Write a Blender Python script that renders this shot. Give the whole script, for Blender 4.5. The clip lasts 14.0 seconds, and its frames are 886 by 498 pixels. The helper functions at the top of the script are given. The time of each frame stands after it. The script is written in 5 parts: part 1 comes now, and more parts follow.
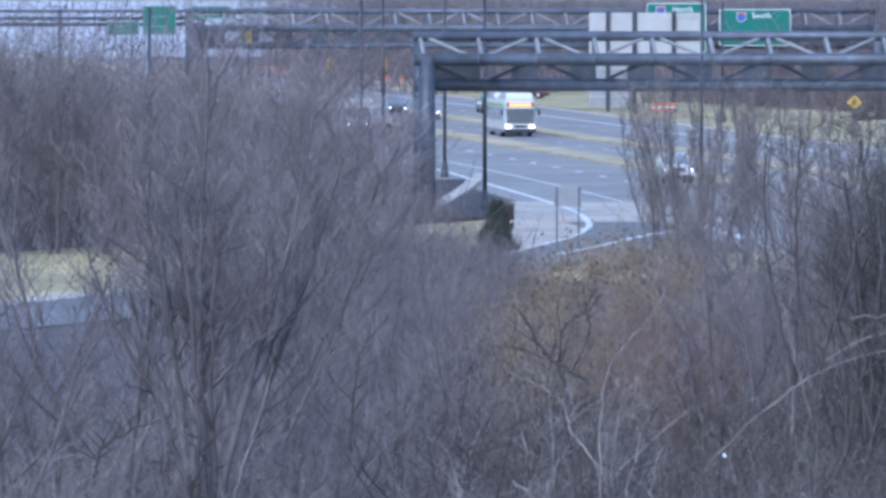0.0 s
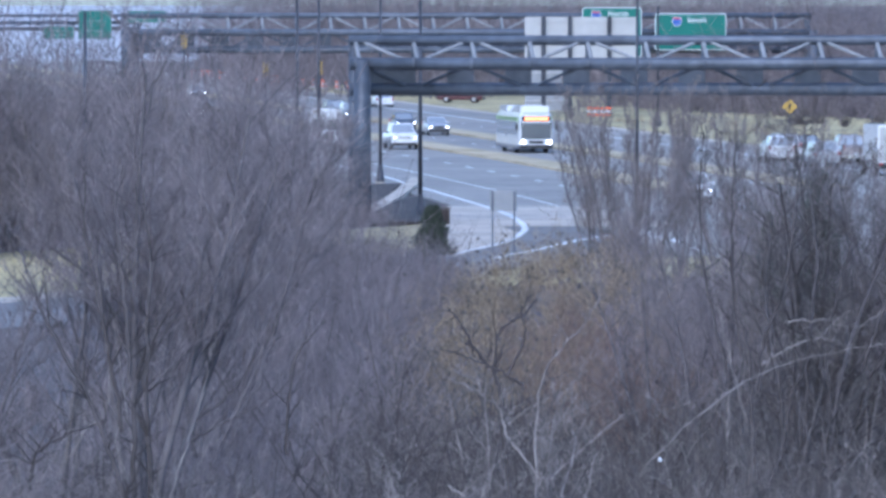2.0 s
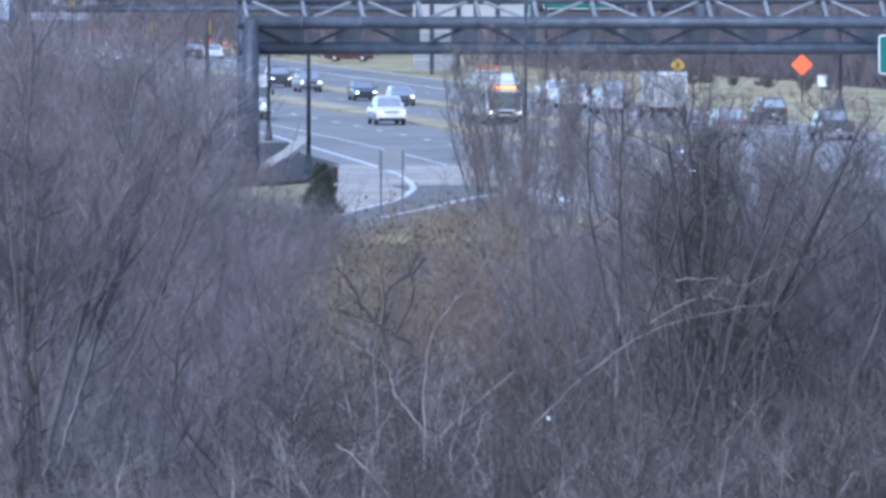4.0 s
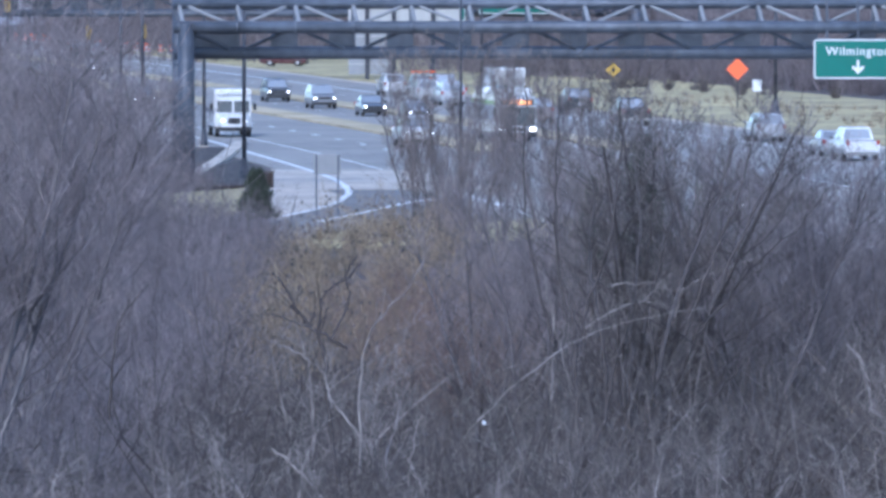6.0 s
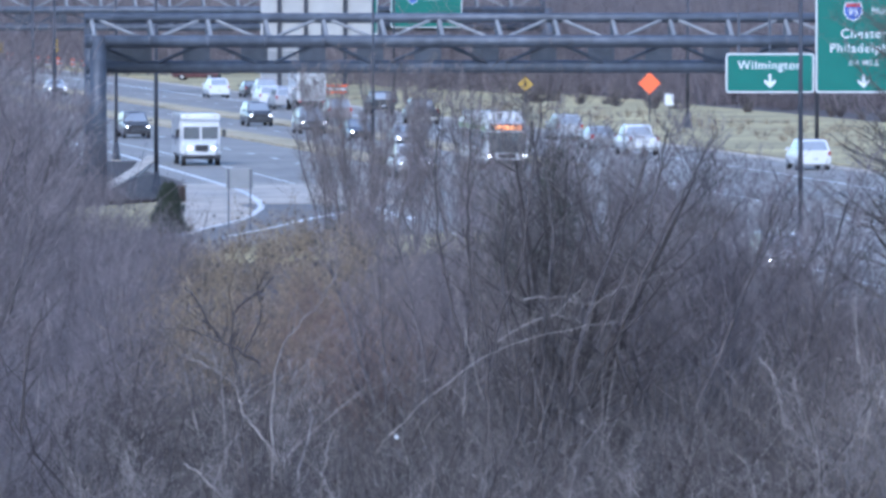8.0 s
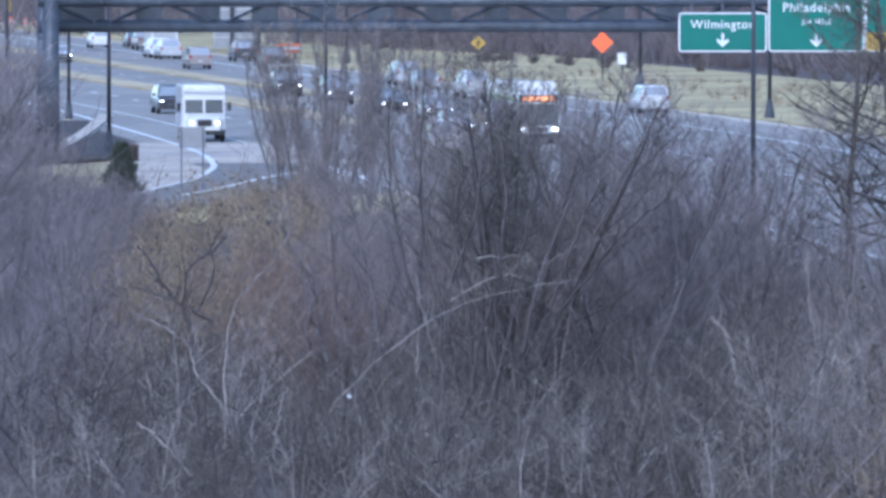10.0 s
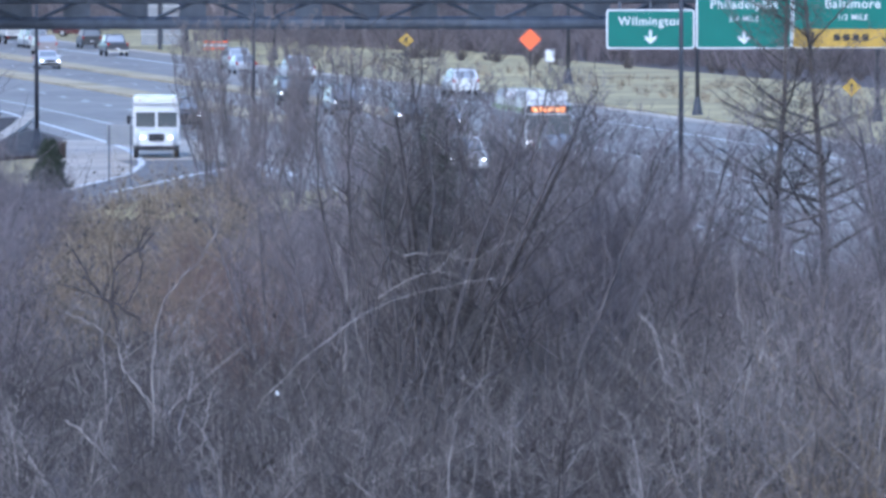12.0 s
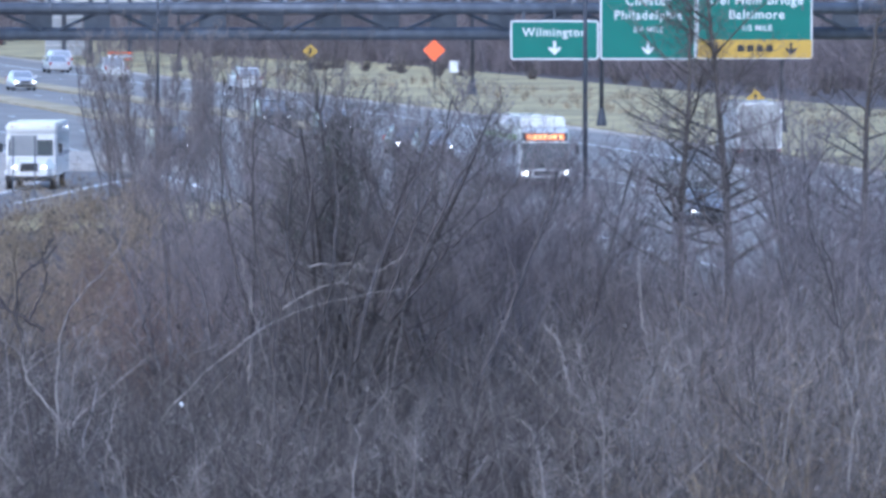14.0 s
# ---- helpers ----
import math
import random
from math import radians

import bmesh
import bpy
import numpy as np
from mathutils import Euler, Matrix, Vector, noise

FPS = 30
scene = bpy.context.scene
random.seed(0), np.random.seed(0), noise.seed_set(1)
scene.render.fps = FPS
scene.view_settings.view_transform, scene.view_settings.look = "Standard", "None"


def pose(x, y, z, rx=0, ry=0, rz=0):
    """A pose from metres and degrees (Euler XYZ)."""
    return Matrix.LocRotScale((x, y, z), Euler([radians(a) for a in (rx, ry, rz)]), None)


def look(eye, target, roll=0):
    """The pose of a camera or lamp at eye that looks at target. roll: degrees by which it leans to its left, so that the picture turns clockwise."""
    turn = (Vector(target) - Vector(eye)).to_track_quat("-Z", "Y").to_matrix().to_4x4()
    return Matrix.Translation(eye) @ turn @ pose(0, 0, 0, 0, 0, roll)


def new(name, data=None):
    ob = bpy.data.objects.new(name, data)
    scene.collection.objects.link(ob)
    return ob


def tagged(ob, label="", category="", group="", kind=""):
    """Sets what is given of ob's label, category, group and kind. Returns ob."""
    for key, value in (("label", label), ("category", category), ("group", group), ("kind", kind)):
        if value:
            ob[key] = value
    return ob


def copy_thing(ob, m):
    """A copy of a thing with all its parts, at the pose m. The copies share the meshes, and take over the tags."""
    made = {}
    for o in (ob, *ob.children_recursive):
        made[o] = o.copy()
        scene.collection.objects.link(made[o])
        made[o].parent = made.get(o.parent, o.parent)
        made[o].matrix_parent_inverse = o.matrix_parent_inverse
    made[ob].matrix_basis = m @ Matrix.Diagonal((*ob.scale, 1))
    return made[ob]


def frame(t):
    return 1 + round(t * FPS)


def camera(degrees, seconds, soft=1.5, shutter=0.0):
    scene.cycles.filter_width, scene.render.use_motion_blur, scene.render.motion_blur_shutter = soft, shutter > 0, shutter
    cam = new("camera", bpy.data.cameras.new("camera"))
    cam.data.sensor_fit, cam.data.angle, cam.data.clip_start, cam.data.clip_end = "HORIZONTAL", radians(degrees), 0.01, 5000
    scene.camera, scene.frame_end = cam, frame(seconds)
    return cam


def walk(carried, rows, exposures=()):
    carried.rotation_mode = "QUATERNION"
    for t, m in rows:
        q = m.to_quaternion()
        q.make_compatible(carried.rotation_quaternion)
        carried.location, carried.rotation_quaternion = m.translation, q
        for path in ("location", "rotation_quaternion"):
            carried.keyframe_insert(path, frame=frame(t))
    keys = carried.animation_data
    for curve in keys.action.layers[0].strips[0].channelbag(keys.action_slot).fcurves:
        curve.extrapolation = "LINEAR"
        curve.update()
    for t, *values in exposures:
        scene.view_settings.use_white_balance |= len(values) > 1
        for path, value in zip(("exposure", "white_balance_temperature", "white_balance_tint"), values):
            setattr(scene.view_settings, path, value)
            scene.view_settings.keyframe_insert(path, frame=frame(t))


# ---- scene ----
cam = camera(6.6717, 14.0, soft=3.3)
walk(cam, [
    (0.0, pose(0, 0, 12.2, 87.9944, 0, 0.0)),
    (0.5, pose(0, 0, 12.2, 87.992, 0, -0.0386)),
    (1.0, pose(0, 0, 12.2, 88.0166, 0, -0.0072)),
    (1.5, pose(0, 0, 12.2, 87.9751, 0, -0.2017)),
    (2.0, pose(0, 0, 12.2, 88.0271, 0, -0.4858)),
    (2.5, pose(0, 0, 12.2, 87.9431, 0, -0.7558)),
    (2.7, pose(0, 0, 12.2, 87.8786, 0, -0.8397)),
    (4.8, pose(0, 0, 12.2, 87.708, 0, -1.5244)),
    (5.0, pose(0, 0, 12.2, 87.7637, 0, -1.5696)),
    (5.5, pose(0, 0, 12.2, 87.6558, 0, -1.8027)),
    (6.0, pose(0, 0, 12.2, 87.7519, 0, -1.814)),
    (6.2, pose(0, 0, 12.2, 87.693, 0, -1.9513)),
    (6.5, pose(0, 0, 12.2, 87.7169, 0, -1.9943)),
    (7.0, pose(0, 0, 12.2, 87.711, 0, -2.3012)),
    (7.5, pose(0, 0, 12.2, 87.8936, 0, -2.3253)),
    (8.0, pose(0, 0, 12.2, 87.858, 0, -2.476)),
    (8.2, pose(0, 0, 12.2, 87.7312, 0, -2.4641)),
    (10.3, pose(0, 0, 12.2, 87.5154, 0, -3.0476)),
    (10.4, pose(0, 0, 12.2, 87.5045, 0, -3.1392)),
    (10.5, pose(0, 0, 12.2, 87.5076, 0, -3.1917)),
    (11.0, pose(0, 0, 12.2, 87.4838, 0, -3.2704)),
    (11.5, pose(0, 0, 12.2, 87.5173, 0, -3.3407)),
    (12.0, pose(0, 0, 12.2, 87.5279, 0, -3.3754)),
    (12.5, pose(0, 0, 12.2, 87.4352, 0, -3.5953)),
    (13.0, pose(0, 0, 12.2, 87.4907, 0, -3.8842)),
    (13.5, pose(0, 0, 12.2, 87.4816, 0, -3.9602)),
    (14.0, pose(0, 0, 12.2, 87.6101, 0, -4.0978)),
], exposures=[(0, 1.0, 5250, 13), (14, 1.0, 5250, 13)])

# ---- light: overcast winter day ----
world = bpy.data.worlds.new("overcast_sky")
scene.world = world
world.use_nodes = True
wn = world.node_tree.nodes
sky = wn.new("ShaderNodeTexSky")
sky.sky_type, sky.sun_disc = 'NISHITA', False
sky.sun_elevation, sky.sun_rotation = radians(38), radians(200)
sky.air_density, sky.dust_density, sky.ozone_density = 1.0, 1.5, 3.0
world.node_tree.links.new(sky.outputs[0], wn["Background"].inputs[0])
wn["Background"].inputs[1].default_value = 0.15
sun = new("sun", bpy.data.lights.new("sun", 'SUN'))
sun.data.energy, sun.data.angle, sun.data.color = 0.9, radians(25), (1.0, 0.96, 0.92)
sun.matrix_basis = look((0, 0, 50), (14, 40, 12))


# ---- materials ----
def material(name, color, rough=0.7, metal=0.0, scale=3.0, vary=0.25, bump=0.0, color2=None, per_object=0.0, coat=0.0, big=0.15):
    """Base colour varied by noise at two scales, with roughness variation and optional bump."""
    m = bpy.data.materials.new(name)
    m.use_nodes = True
    nt = m.node_tree
    n, l = nt.nodes, nt.links
    b = n["Principled BSDF"]
    tc = n.new("ShaderNodeTexCoord")
    n1, n2 = n.new("ShaderNodeTexNoise"), n.new("ShaderNodeTexNoise")
    n1.inputs["Scale"].default_value, n1.inputs["Detail"].default_value = scale, 6
    n2.inputs["Scale"].default_value, n2.inputs["Detail"].default_value = scale * big, 3
    for x in (n1, n2):
        l.new(tc.outputs["Object"], x.inputs["Vector"])
    c2 = color2 or tuple(max(0, c * (1 - vary * 1.6)) for c in color)
    mixn = n.new("ShaderNodeMix")
    mixn.data_type = 'RGBA'
    mixn.inputs["A"].default_value, mixn.inputs["B"].default_value = (*color, 1), (*c2, 1)
    add = n.new("ShaderNodeMath")
    add.operation = 'MULTIPLY_ADD'
    add.inputs[1].default_value = 0.45
    l.new(n1.outputs[0], add.inputs[0])
    sc = n.new("ShaderNodeMath")
    sc.operation = 'MULTIPLY'
    sc.inputs[1].default_value = 0.65
    l.new(n2.outputs[0], sc.inputs[0])
    l.new(sc.outputs[0], add.inputs[2])
    ramp = n.new("ShaderNodeMapRange")
    ramp.inputs["From Min"].default_value, ramp.inputs["From Max"].default_value = 0.42, 0.68
    l.new(add.outputs[0], ramp.inputs["Value"])
    l.new(ramp.outputs[0], mixn.inputs["Factor"])
    out = mixn.outputs["Result"]
    if per_object:
        info = n.new("ShaderNodeNewGeometry")
        hsv = n.new("ShaderNodeHueSaturation")
        mr = n.new("ShaderNodeMapRange")
        mr.inputs["To Min"].default_value, mr.inputs["To Max"].default_value = 1 - per_object, 1 + per_object
        l.new(info.outputs["Random Per Island"], mr.inputs["Value"])
        l.new(mr.outputs[0], hsv.inputs["Value"])
        l.new(out, hsv.inputs["Color"])
        out = hsv.outputs[0]
    l.new(out, b.inputs["Base Color"])
    rr = n.new("ShaderNodeMapRange")
    rr.inputs["To Min"].default_value, rr.inputs["To Max"].default_value = max(0.03, rough - 0.1), min(1, rough + 0.1)
    l.new(n1.outputs[0], rr.inputs["Value"])
    l.new(rr.outputs[0], b.inputs["Roughness"])
    b.inputs["Metallic"].default_value = metal
    b.inputs["Coat Weight"].default_value = coat
    if bump:
        bp = n.new("ShaderNodeBump")
        bp.inputs["Strength"].default_value = bump
        l.new(n1.outputs[0], bp.inputs["Height"])
        l.new(bp.outputs[0], b.inputs["Normal"])
    return m


def glow(name, color, strength):
    m = bpy.data.materials.new(name)
    m.use_nodes = True
    b = m.node_tree.nodes["Principled BSDF"]
    b.inputs["Base Color"].default_value = (*color, 1)
    b.inputs["Emission Color"].default_value = (*color, 1)
    b.inputs["Emission Strength"].default_value = strength
    return m


ASPHALT = material("asphalt", (0.295, 0.272, 0.238), 0.75, scale=0.9, vary=0.2, bump=0.1, big=0.08)
RAMPASPHALT = material("newer_dark_asphalt", (0.19, 0.18, 0.172), 0.75, scale=0.9, vary=0.2, bump=0.1, big=0.1)
CONCRETE = material("concrete", (0.52, 0.455, 0.375), 0.8, scale=1.2, vary=0.2, bump=0.1)
LINE = material("road_paint", (0.75, 0.75, 0.73), 0.6, scale=2.0, vary=0.15)
DRYGRASS = material("dry_grass", (0.5, 0.41, 0.2), 0.95, scale=0.7, color2=(0.25, 0.22, 0.12), bump=0.4)
MEDIAN = material("median_grass", (0.52, 0.43, 0.29), 0.95, scale=0.8, color2=(0.33, 0.27, 0.15), bump=0.3)
LITTER = material("leaf_litter", (0.115, 0.094, 0.086), 0.95, scale=1.5, color2=(0.065, 0.055, 0.054), bump=0.5)
MULCH = material("mulch", (0.05, 0.037, 0.031), 0.95, scale=2.0, bump=0.5)
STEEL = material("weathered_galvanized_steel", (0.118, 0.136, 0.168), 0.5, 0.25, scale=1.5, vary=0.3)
STEELPALE = material("dull_plate_and_skylit_steel", (0.27, 0.28, 0.29), 0.6, 0.1, scale=1.5, vary=0.15)
DARKSTEEL = material("dark_bronze_steel", (0.06, 0.065, 0.08), 0.5, 0.4, scale=2.0)
GREEN = material("green_sign_sheeting", (0.0, 0.145, 0.112), 0.4, scale=0.8, vary=0.12)
WHITE = material("white_reflective_legend", (0.68, 0.7, 0.71), 0.4, scale=1.0, vary=0.06)
YELLOW = material("yellow_sign_sheeting", (0.5, 0.32, 0.05), 0.45, scale=1.0, vary=0.12)
ORANGE = material("orange_sign_sheeting", (0.95, 0.16, 0.05), 0.45, scale=1.0, vary=0.08)
BLACK = material("black_legend", (0.02, 0.02, 0.02), 0.5, scale=1.0)
BLUE = material("blue_shield", (0.05, 0.12, 0.45), 0.4, scale=1.0)
RED = material("red_shield", (0.5, 0.03, 0.04), 0.4, scale=1.0)
ALU = material("bare_aluminium_panel", (0.42, 0.42, 0.41), 0.5, 0.1, scale=0.8, vary=0.12)
WATER = material("pale_river_water", (0.5, 0.49, 0.49), 0.6, scale=0.02, vary=0.1)
BARK = material("grey_bark", (0.16, 0.143, 0.143), 0.9, scale=3.0, color2=(0.095, 0.084, 0.087), bump=0.4, per_object=0.3)
BARKBROWN = material("brown_bark", (0.115, 0.098, 0.085), 0.9, scale=3.0, color2=(0.06, 0.05, 0.044), bump=0.4, per_object=0.3)
TWIG = material("grey_twigs", (0.262, 0.228, 0.227), 0.9, scale=2.0, color2=(0.13, 0.112, 0.116), per_object=0.55, big=0.3)
TWIGPALE = material("pale_twigs", (0.32, 0.288, 0.268), 0.9, scale=3.0, color2=(0.14, 0.122, 0.115), per_object=0.4, big=0.4)
TWIGTAN = material("tan_weeds", (0.4, 0.31, 0.2), 0.95, scale=0.5, color2=(0.17, 0.135, 0.1), per_object=0.55, big=0.2)
TWIGRED = material("reddish_twigs", (0.235, 0.163, 0.132), 0.95, scale=0.5, color2=(0.14, 0.1, 0.085), per_object=0.35)
TWIGBROWN = material("brown_twigs", (0.185, 0.16, 0.147), 0.9, scale=2.0, color2=(0.07, 0.06, 0.057), per_object=0.55, big=0.3)
SAPLING = material("pale_grey_brown_sapling_twigs", (0.27, 0.23, 0.215), 0.9, scale=2.0, color2=(0.14, 0.118, 0.112), per_object=0.5, big=0.3)
DARKSTEM = material("dark_wet_stems", (0.082, 0.07, 0.068), 0.85, scale=3.0, color2=(0.04, 0.034, 0.032), per_object=0.4)
NEEDLE = material("cedar_green", (0.055, 0.07, 0.045), 0.9, scale=3.0, color2=(0.03, 0.04, 0.03), per_object=0.4)
FARWOOD = material("far_bare_woods", (0.22, 0.187, 0.182), 0.95, scale=0.3, color2=(0.14, 0.12, 0.125), per_object=0.4)


# ---- mesh helpers ----
def part(name, bm, mat, parent=None, label="", smooth=False):
    me = bpy.data.meshes.new(name)
    bm.normal_update()
    bm.to_mesh(me)
    bm.free()
    me.materials.append(mat)
    if smooth:
        for p in me.polygons:
            p.use_smooth = True
    ob = new(name, me)
    ob.parent = parent
    if label:
        tagged(ob, label)
    return ob


def box(bm, x0, x1, y0, y1, z0, z1, bevel=0.0):
    r = bmesh.ops.create_cube(bm, size=1.0)
    for v in r["verts"]:
        v.co = Vector(((x0 + x1) / 2 + v.co.x * (x1 - x0), (y0 + y1) / 2 + v.co.y * (y1 - y0), (z0 + z1) / 2 + v.co.z * (z1 - z0)))
    if bevel:
        es = {e for v in r["verts"] for e in v.link_edges}
        bmesh.ops.bevel(bm, geom=list(es), offset=bevel, segments=2, affect='EDGES')
    return bm


def boxed(*a, bevel=0.0):
    return box(bmesh.new(), *a, bevel=bevel)


def rod(bm, a, b, r0, r1=None, sides=10):
    a, b = Vector(a), Vector(b)
    r1 = r0 if r1 is None else r1
    m = Matrix.Translation((a + b) / 2) @ (b - a).to_track_quat('Z', 'Y').to_matrix().to_4x4()
    bmesh.ops.create_cone(bm, cap_ends=True, segments=sides, radius1=r0, radius2=r1, depth=(b - a).length, matrix=m)
    return bm


def rods(pairs, r, sides=10):
    bm = bmesh.new()
    for a, b in pairs:
        rod(bm, a, b, r, sides=sides)
    return bm


def prism(outline, y0, y1):
    """An outline of (x, z) pairs, extruded from y0 to y1."""
    bm = bmesh.new()
    vs = [bm.verts.new((x, y0, z)) for x, z in outline]
    f = bm.faces.new(vs)
    r = bmesh.ops.extrude_face_region(bm, geom=[f])
    bmesh.ops.translate(bm, vec=(0, y1 - y0, 0), verts=[g for g in r["geom"] if isinstance(g, bmesh.types.BMVert)])
    bmesh.ops.recalc_face_normals(bm, faces=bm.faces)
    return bm


def smooth_path(pts, n=60):
    """A Catmull-Rom curve through plan points."""
    p = [Vector(q) for q in pts]
    p = [2 * p[0] - p[1]] + p + [2 * p[-1] - p[-2]]
    out = []
    per = max(2, n // (len(p) - 3))
    for i in range(1, len(p) - 2):
        for k in range(per):
            t = k / per
            a, b, c, d = p[i - 1], p[i], p[i + 1], p[i + 2]
            out.append(0.5 * (2 * b + (c - a) * t + (2 * a - 5 * b + 4 * c - d) * t * t + (3 * b - a - 3 * c + d) * t ** 3))
    return out + [p[-2]]


def ribbon(name, line, o0, o1, z0, z1, mat, parent=None):
    """A slab along a plan line between two sideways offsets (+ is to the left of the line's way)."""
    bm = bmesh.new()
    prev = None
    for i, q in enumerate(line):
        d = (line[min(i + 1, len(line) - 1)] - line[max(i - 1, 0)]).normalized()
        nrm = Vector((-d.y, d.x))
        a, b = q + nrm * o0, q + nrm * o1
        cur = [bm.verts.new((*a, z0)), bm.verts.new((*a, z1)), bm.verts.new((*b, z1)), bm.verts.new((*b, z0))]
        if prev:
            for k in range(3):
                bm.faces.new((prev[k], prev[k + 1], cur[k + 1], cur[k]))
        prev = cur
    bmesh.ops.recalc_face_normals(bm, faces=bm.faces)
    return part(name, bm, mat, parent)


def dashes(name, line, off, length, gap, width, z, mat, start=0.0):
    bm = bmesh.new()
    run, on = -start, []
    for i in range(len(line) - 1):
        a, b = line[i], line[i + 1]
        seg = (b - a).length
        d = (b - a).normalized()
        nrm = Vector((-d.y, d.x))
        k = max(1, int(seg / 0.5))
        for j in range(k):
            s0 = run + seg * j / k
            if 0 <= s0 % (length + gap) < length:
                p0, p1 = a + (b - a) * (j / k), a + (b - a) * ((j + 1) / k)
                vs = [bm.verts.new((*(p + nrm * o), z)) for p, o in ((p0, off), (p1, off), (p1, off + width), (p0, off + width))]
                bm.faces.new(vs)
        run += seg
    bmesh.ops.remove_doubles(bm, verts=bm.verts, dist=0.01)
    return part(name, bm, mat)


def slab(name, pts, z, mat, thick=0.04):
    bm = bmesh.new()
    vs = [bm.verts.new((x, y, z)) for x, y in pts]
    f = bm.faces.new(vs)
    if f.normal.z < 0:
        f.normal_flip()
    r = bmesh.ops.extrude_face_region(bm, geom=[f])
    bmesh.ops.translate(bm, vec=(0, 0, -thick), verts=[g for g in r["geom"] if isinstance(g, bmesh.types.BMVert)])
    bmesh.ops.recalc_face_normals(bm, faces=bm.faces)
    return part(name, bm, mat)


def tubes_mesh(name, lines, radii, mat, sides=3):
    """Many tapered tubes at once: lines (N, K, 3), radii (N, K)."""
    lines, radii = np.asarray(lines, float), np.asarray(radii, float)
    N, K, _ = lines.shape
    d = lines[:, -1] - lines[:, 0]
    d /= np.linalg.norm(d, axis=1)[:, None] + 1e-9
    ref = np.where(np.abs(d[:, 2:3]) > 0.9, np.array([[1.0, 0, 0]]), np.array([[0, 0, 1.0]]))
    e1 = np.cross(d, ref)
    e1 /= np.linalg.norm(e1, axis=1)[:, None]
    e2 = np.cross(d, e1)
    ang = np.arange(sides) * 2 * np.pi / sides
    ring = np.cos(ang)[None, :, None] * e1[:, None, :] + np.sin(ang)[None, :, None] * e2[:, None, :]
    v = lines[:, :, None, :] + radii[:, :, None, None] * ring[:, None, :, :]
    base = (np.arange(N) * K * sides)[:, None, None]
    k = np.arange(K - 1)[None, :, None] * sides
    s = np.arange(sides)[None, None, :]
    s2 = (s + 1) % sides
    quads = np.stack([base + k + s, base + k + s2, base + k + sides + s2, base + k + sides + s], -1).reshape(-1, 4)
    me = bpy.data.meshes.new(name)
    me.vertices.add(N * K * sides)
    me.vertices.foreach_set("co", v.reshape(-1).astype(np.float32))
    me.loops.add(quads.size)
    me.loops.foreach_set("vertex_index", quads.reshape(-1).astype(np.int32))
    me.polygons.add(len(quads))
    me.polygons.foreach_set("loop_start", np.arange(0, quads.size, 4, dtype=np.int32))
    me.update(calc_edges=True)
    me.materials.append(mat)
    return me


# ---- ground, roads ----
# plan line of the oncoming carriageway's middle, from far to near
REF = smooth_path([(-160, 2000), (-88.8, 1400), (-29.3, 900), (-5.5, 700), (6.3, 601), (15, 530), (22.7, 458), (27.2, 405), (30.4, 357), (33.4, 300), (37.0, 250), (44.0, 180), (60.0, 60), (112.0, -250)], 140)

ground = slab("ground", [(-4000, -300), (4000, -300), (4000, 6000), (-4000, 6000)], -0.06, LITTER, 0.5)
tagged(ground, "brown leaf litter and bare winter ground", "ground", kind="structure")


def setting(ob, label, cat):
    return tagged(ob, label, cat, kind="structure")


setting(ribbon("road_oncoming", REF, -3.4, 3.6, -0.05, 0.0, ASPHALT), "grey asphalt carriageway between two dry grass medians", "road")
setting(ribbon("road_far", REF, 5.4, 21.2, -0.05, 0.0, ASPHALT), "wide grey asphalt carriageway leading away", "road")
FAR = [q for q in REF if q.y > 385]
NEAR = [q for q in REF if q.y < 396]
setting(ribbon("road_near", FAR, -21.5, -5.4, -0.05, 0.0, ASPHALT), "grey asphalt lanes with a turning ramp", "road")
setting(ribbon("road_near_narrow", NEAR, -17.2, -5.4, -0.05, -0.004, ASPHALT), "grey asphalt lanes beyond the ramp", "road")
OPEN = [q for q in REF if q.y > 452]
CROSS = [q for q in REF if q.y < 475]
setting(ribbon("junction", CROSS, -5.4, 5.4, -0.05, -0.002, ASPHALT), "open asphalt of the junction", "road")
setting(ribbon("median_far", OPEN, 3.4, 5.9, -0.05, 0.14, MEDIAN), "narrow raised median of dry tan grass", "median")
setting(ribbon("median_near", OPEN, -5.9, -3.2, -0.05, 0.14, MEDIAN), "narrow raised median of dry tan grass", "median")
setting(ribbon("gutter_far", REF, 19.9, 21.4, 0.0, 0.012, CONCRETE), "pale concrete gutter along the verge", "kerb")
setting(ribbon("line_far", REF, 14.5, 14.8, 0.0, 0.01, LINE), "white edge line on asphalt", "road marking")
setting(ribbon("line_near", REF, -15.8, -15.65, 0.0, 0.01, LINE), "white solid lane line on asphalt", "road marking")
setting(dashes("lane_dashes_near", REF, -10.6, 3.05, 9.15, 0.3, 0.012, LINE, 4.0), "white dashed lane line", "road marking")
setting(dashes("lane_dashes_oncoming", REF, 0.0, 3.05, 9.15, 0.15, 0.012, LINE), "white dashed lane line", "road marking")
setting(dashes("lane_dashes_far", REF, 10.4, 3.05, 9.15, 0.15, 0.012, LINE), "white dashed lane line", "road marking")
setting(ribbon("line_junction_near", [q for q in REF if q.y < 440], -5.3, -5.1, 0.0, 0.01, LINE), "white edge line on asphalt", "road marking")
setting(ribbon("line_junction_far", [q for q in REF if q.y < 440], 5.1, 5.3, 0.0, 0.01, LINE), "white edge line on asphalt", "road marking")
verge = ribbon("verge_far", [q for q in REF if q.y < 960], 21.4, 50, -0.05, 0.1, DRYGRASS)
setting(verge, "dry tan winter grass verge", "grass")

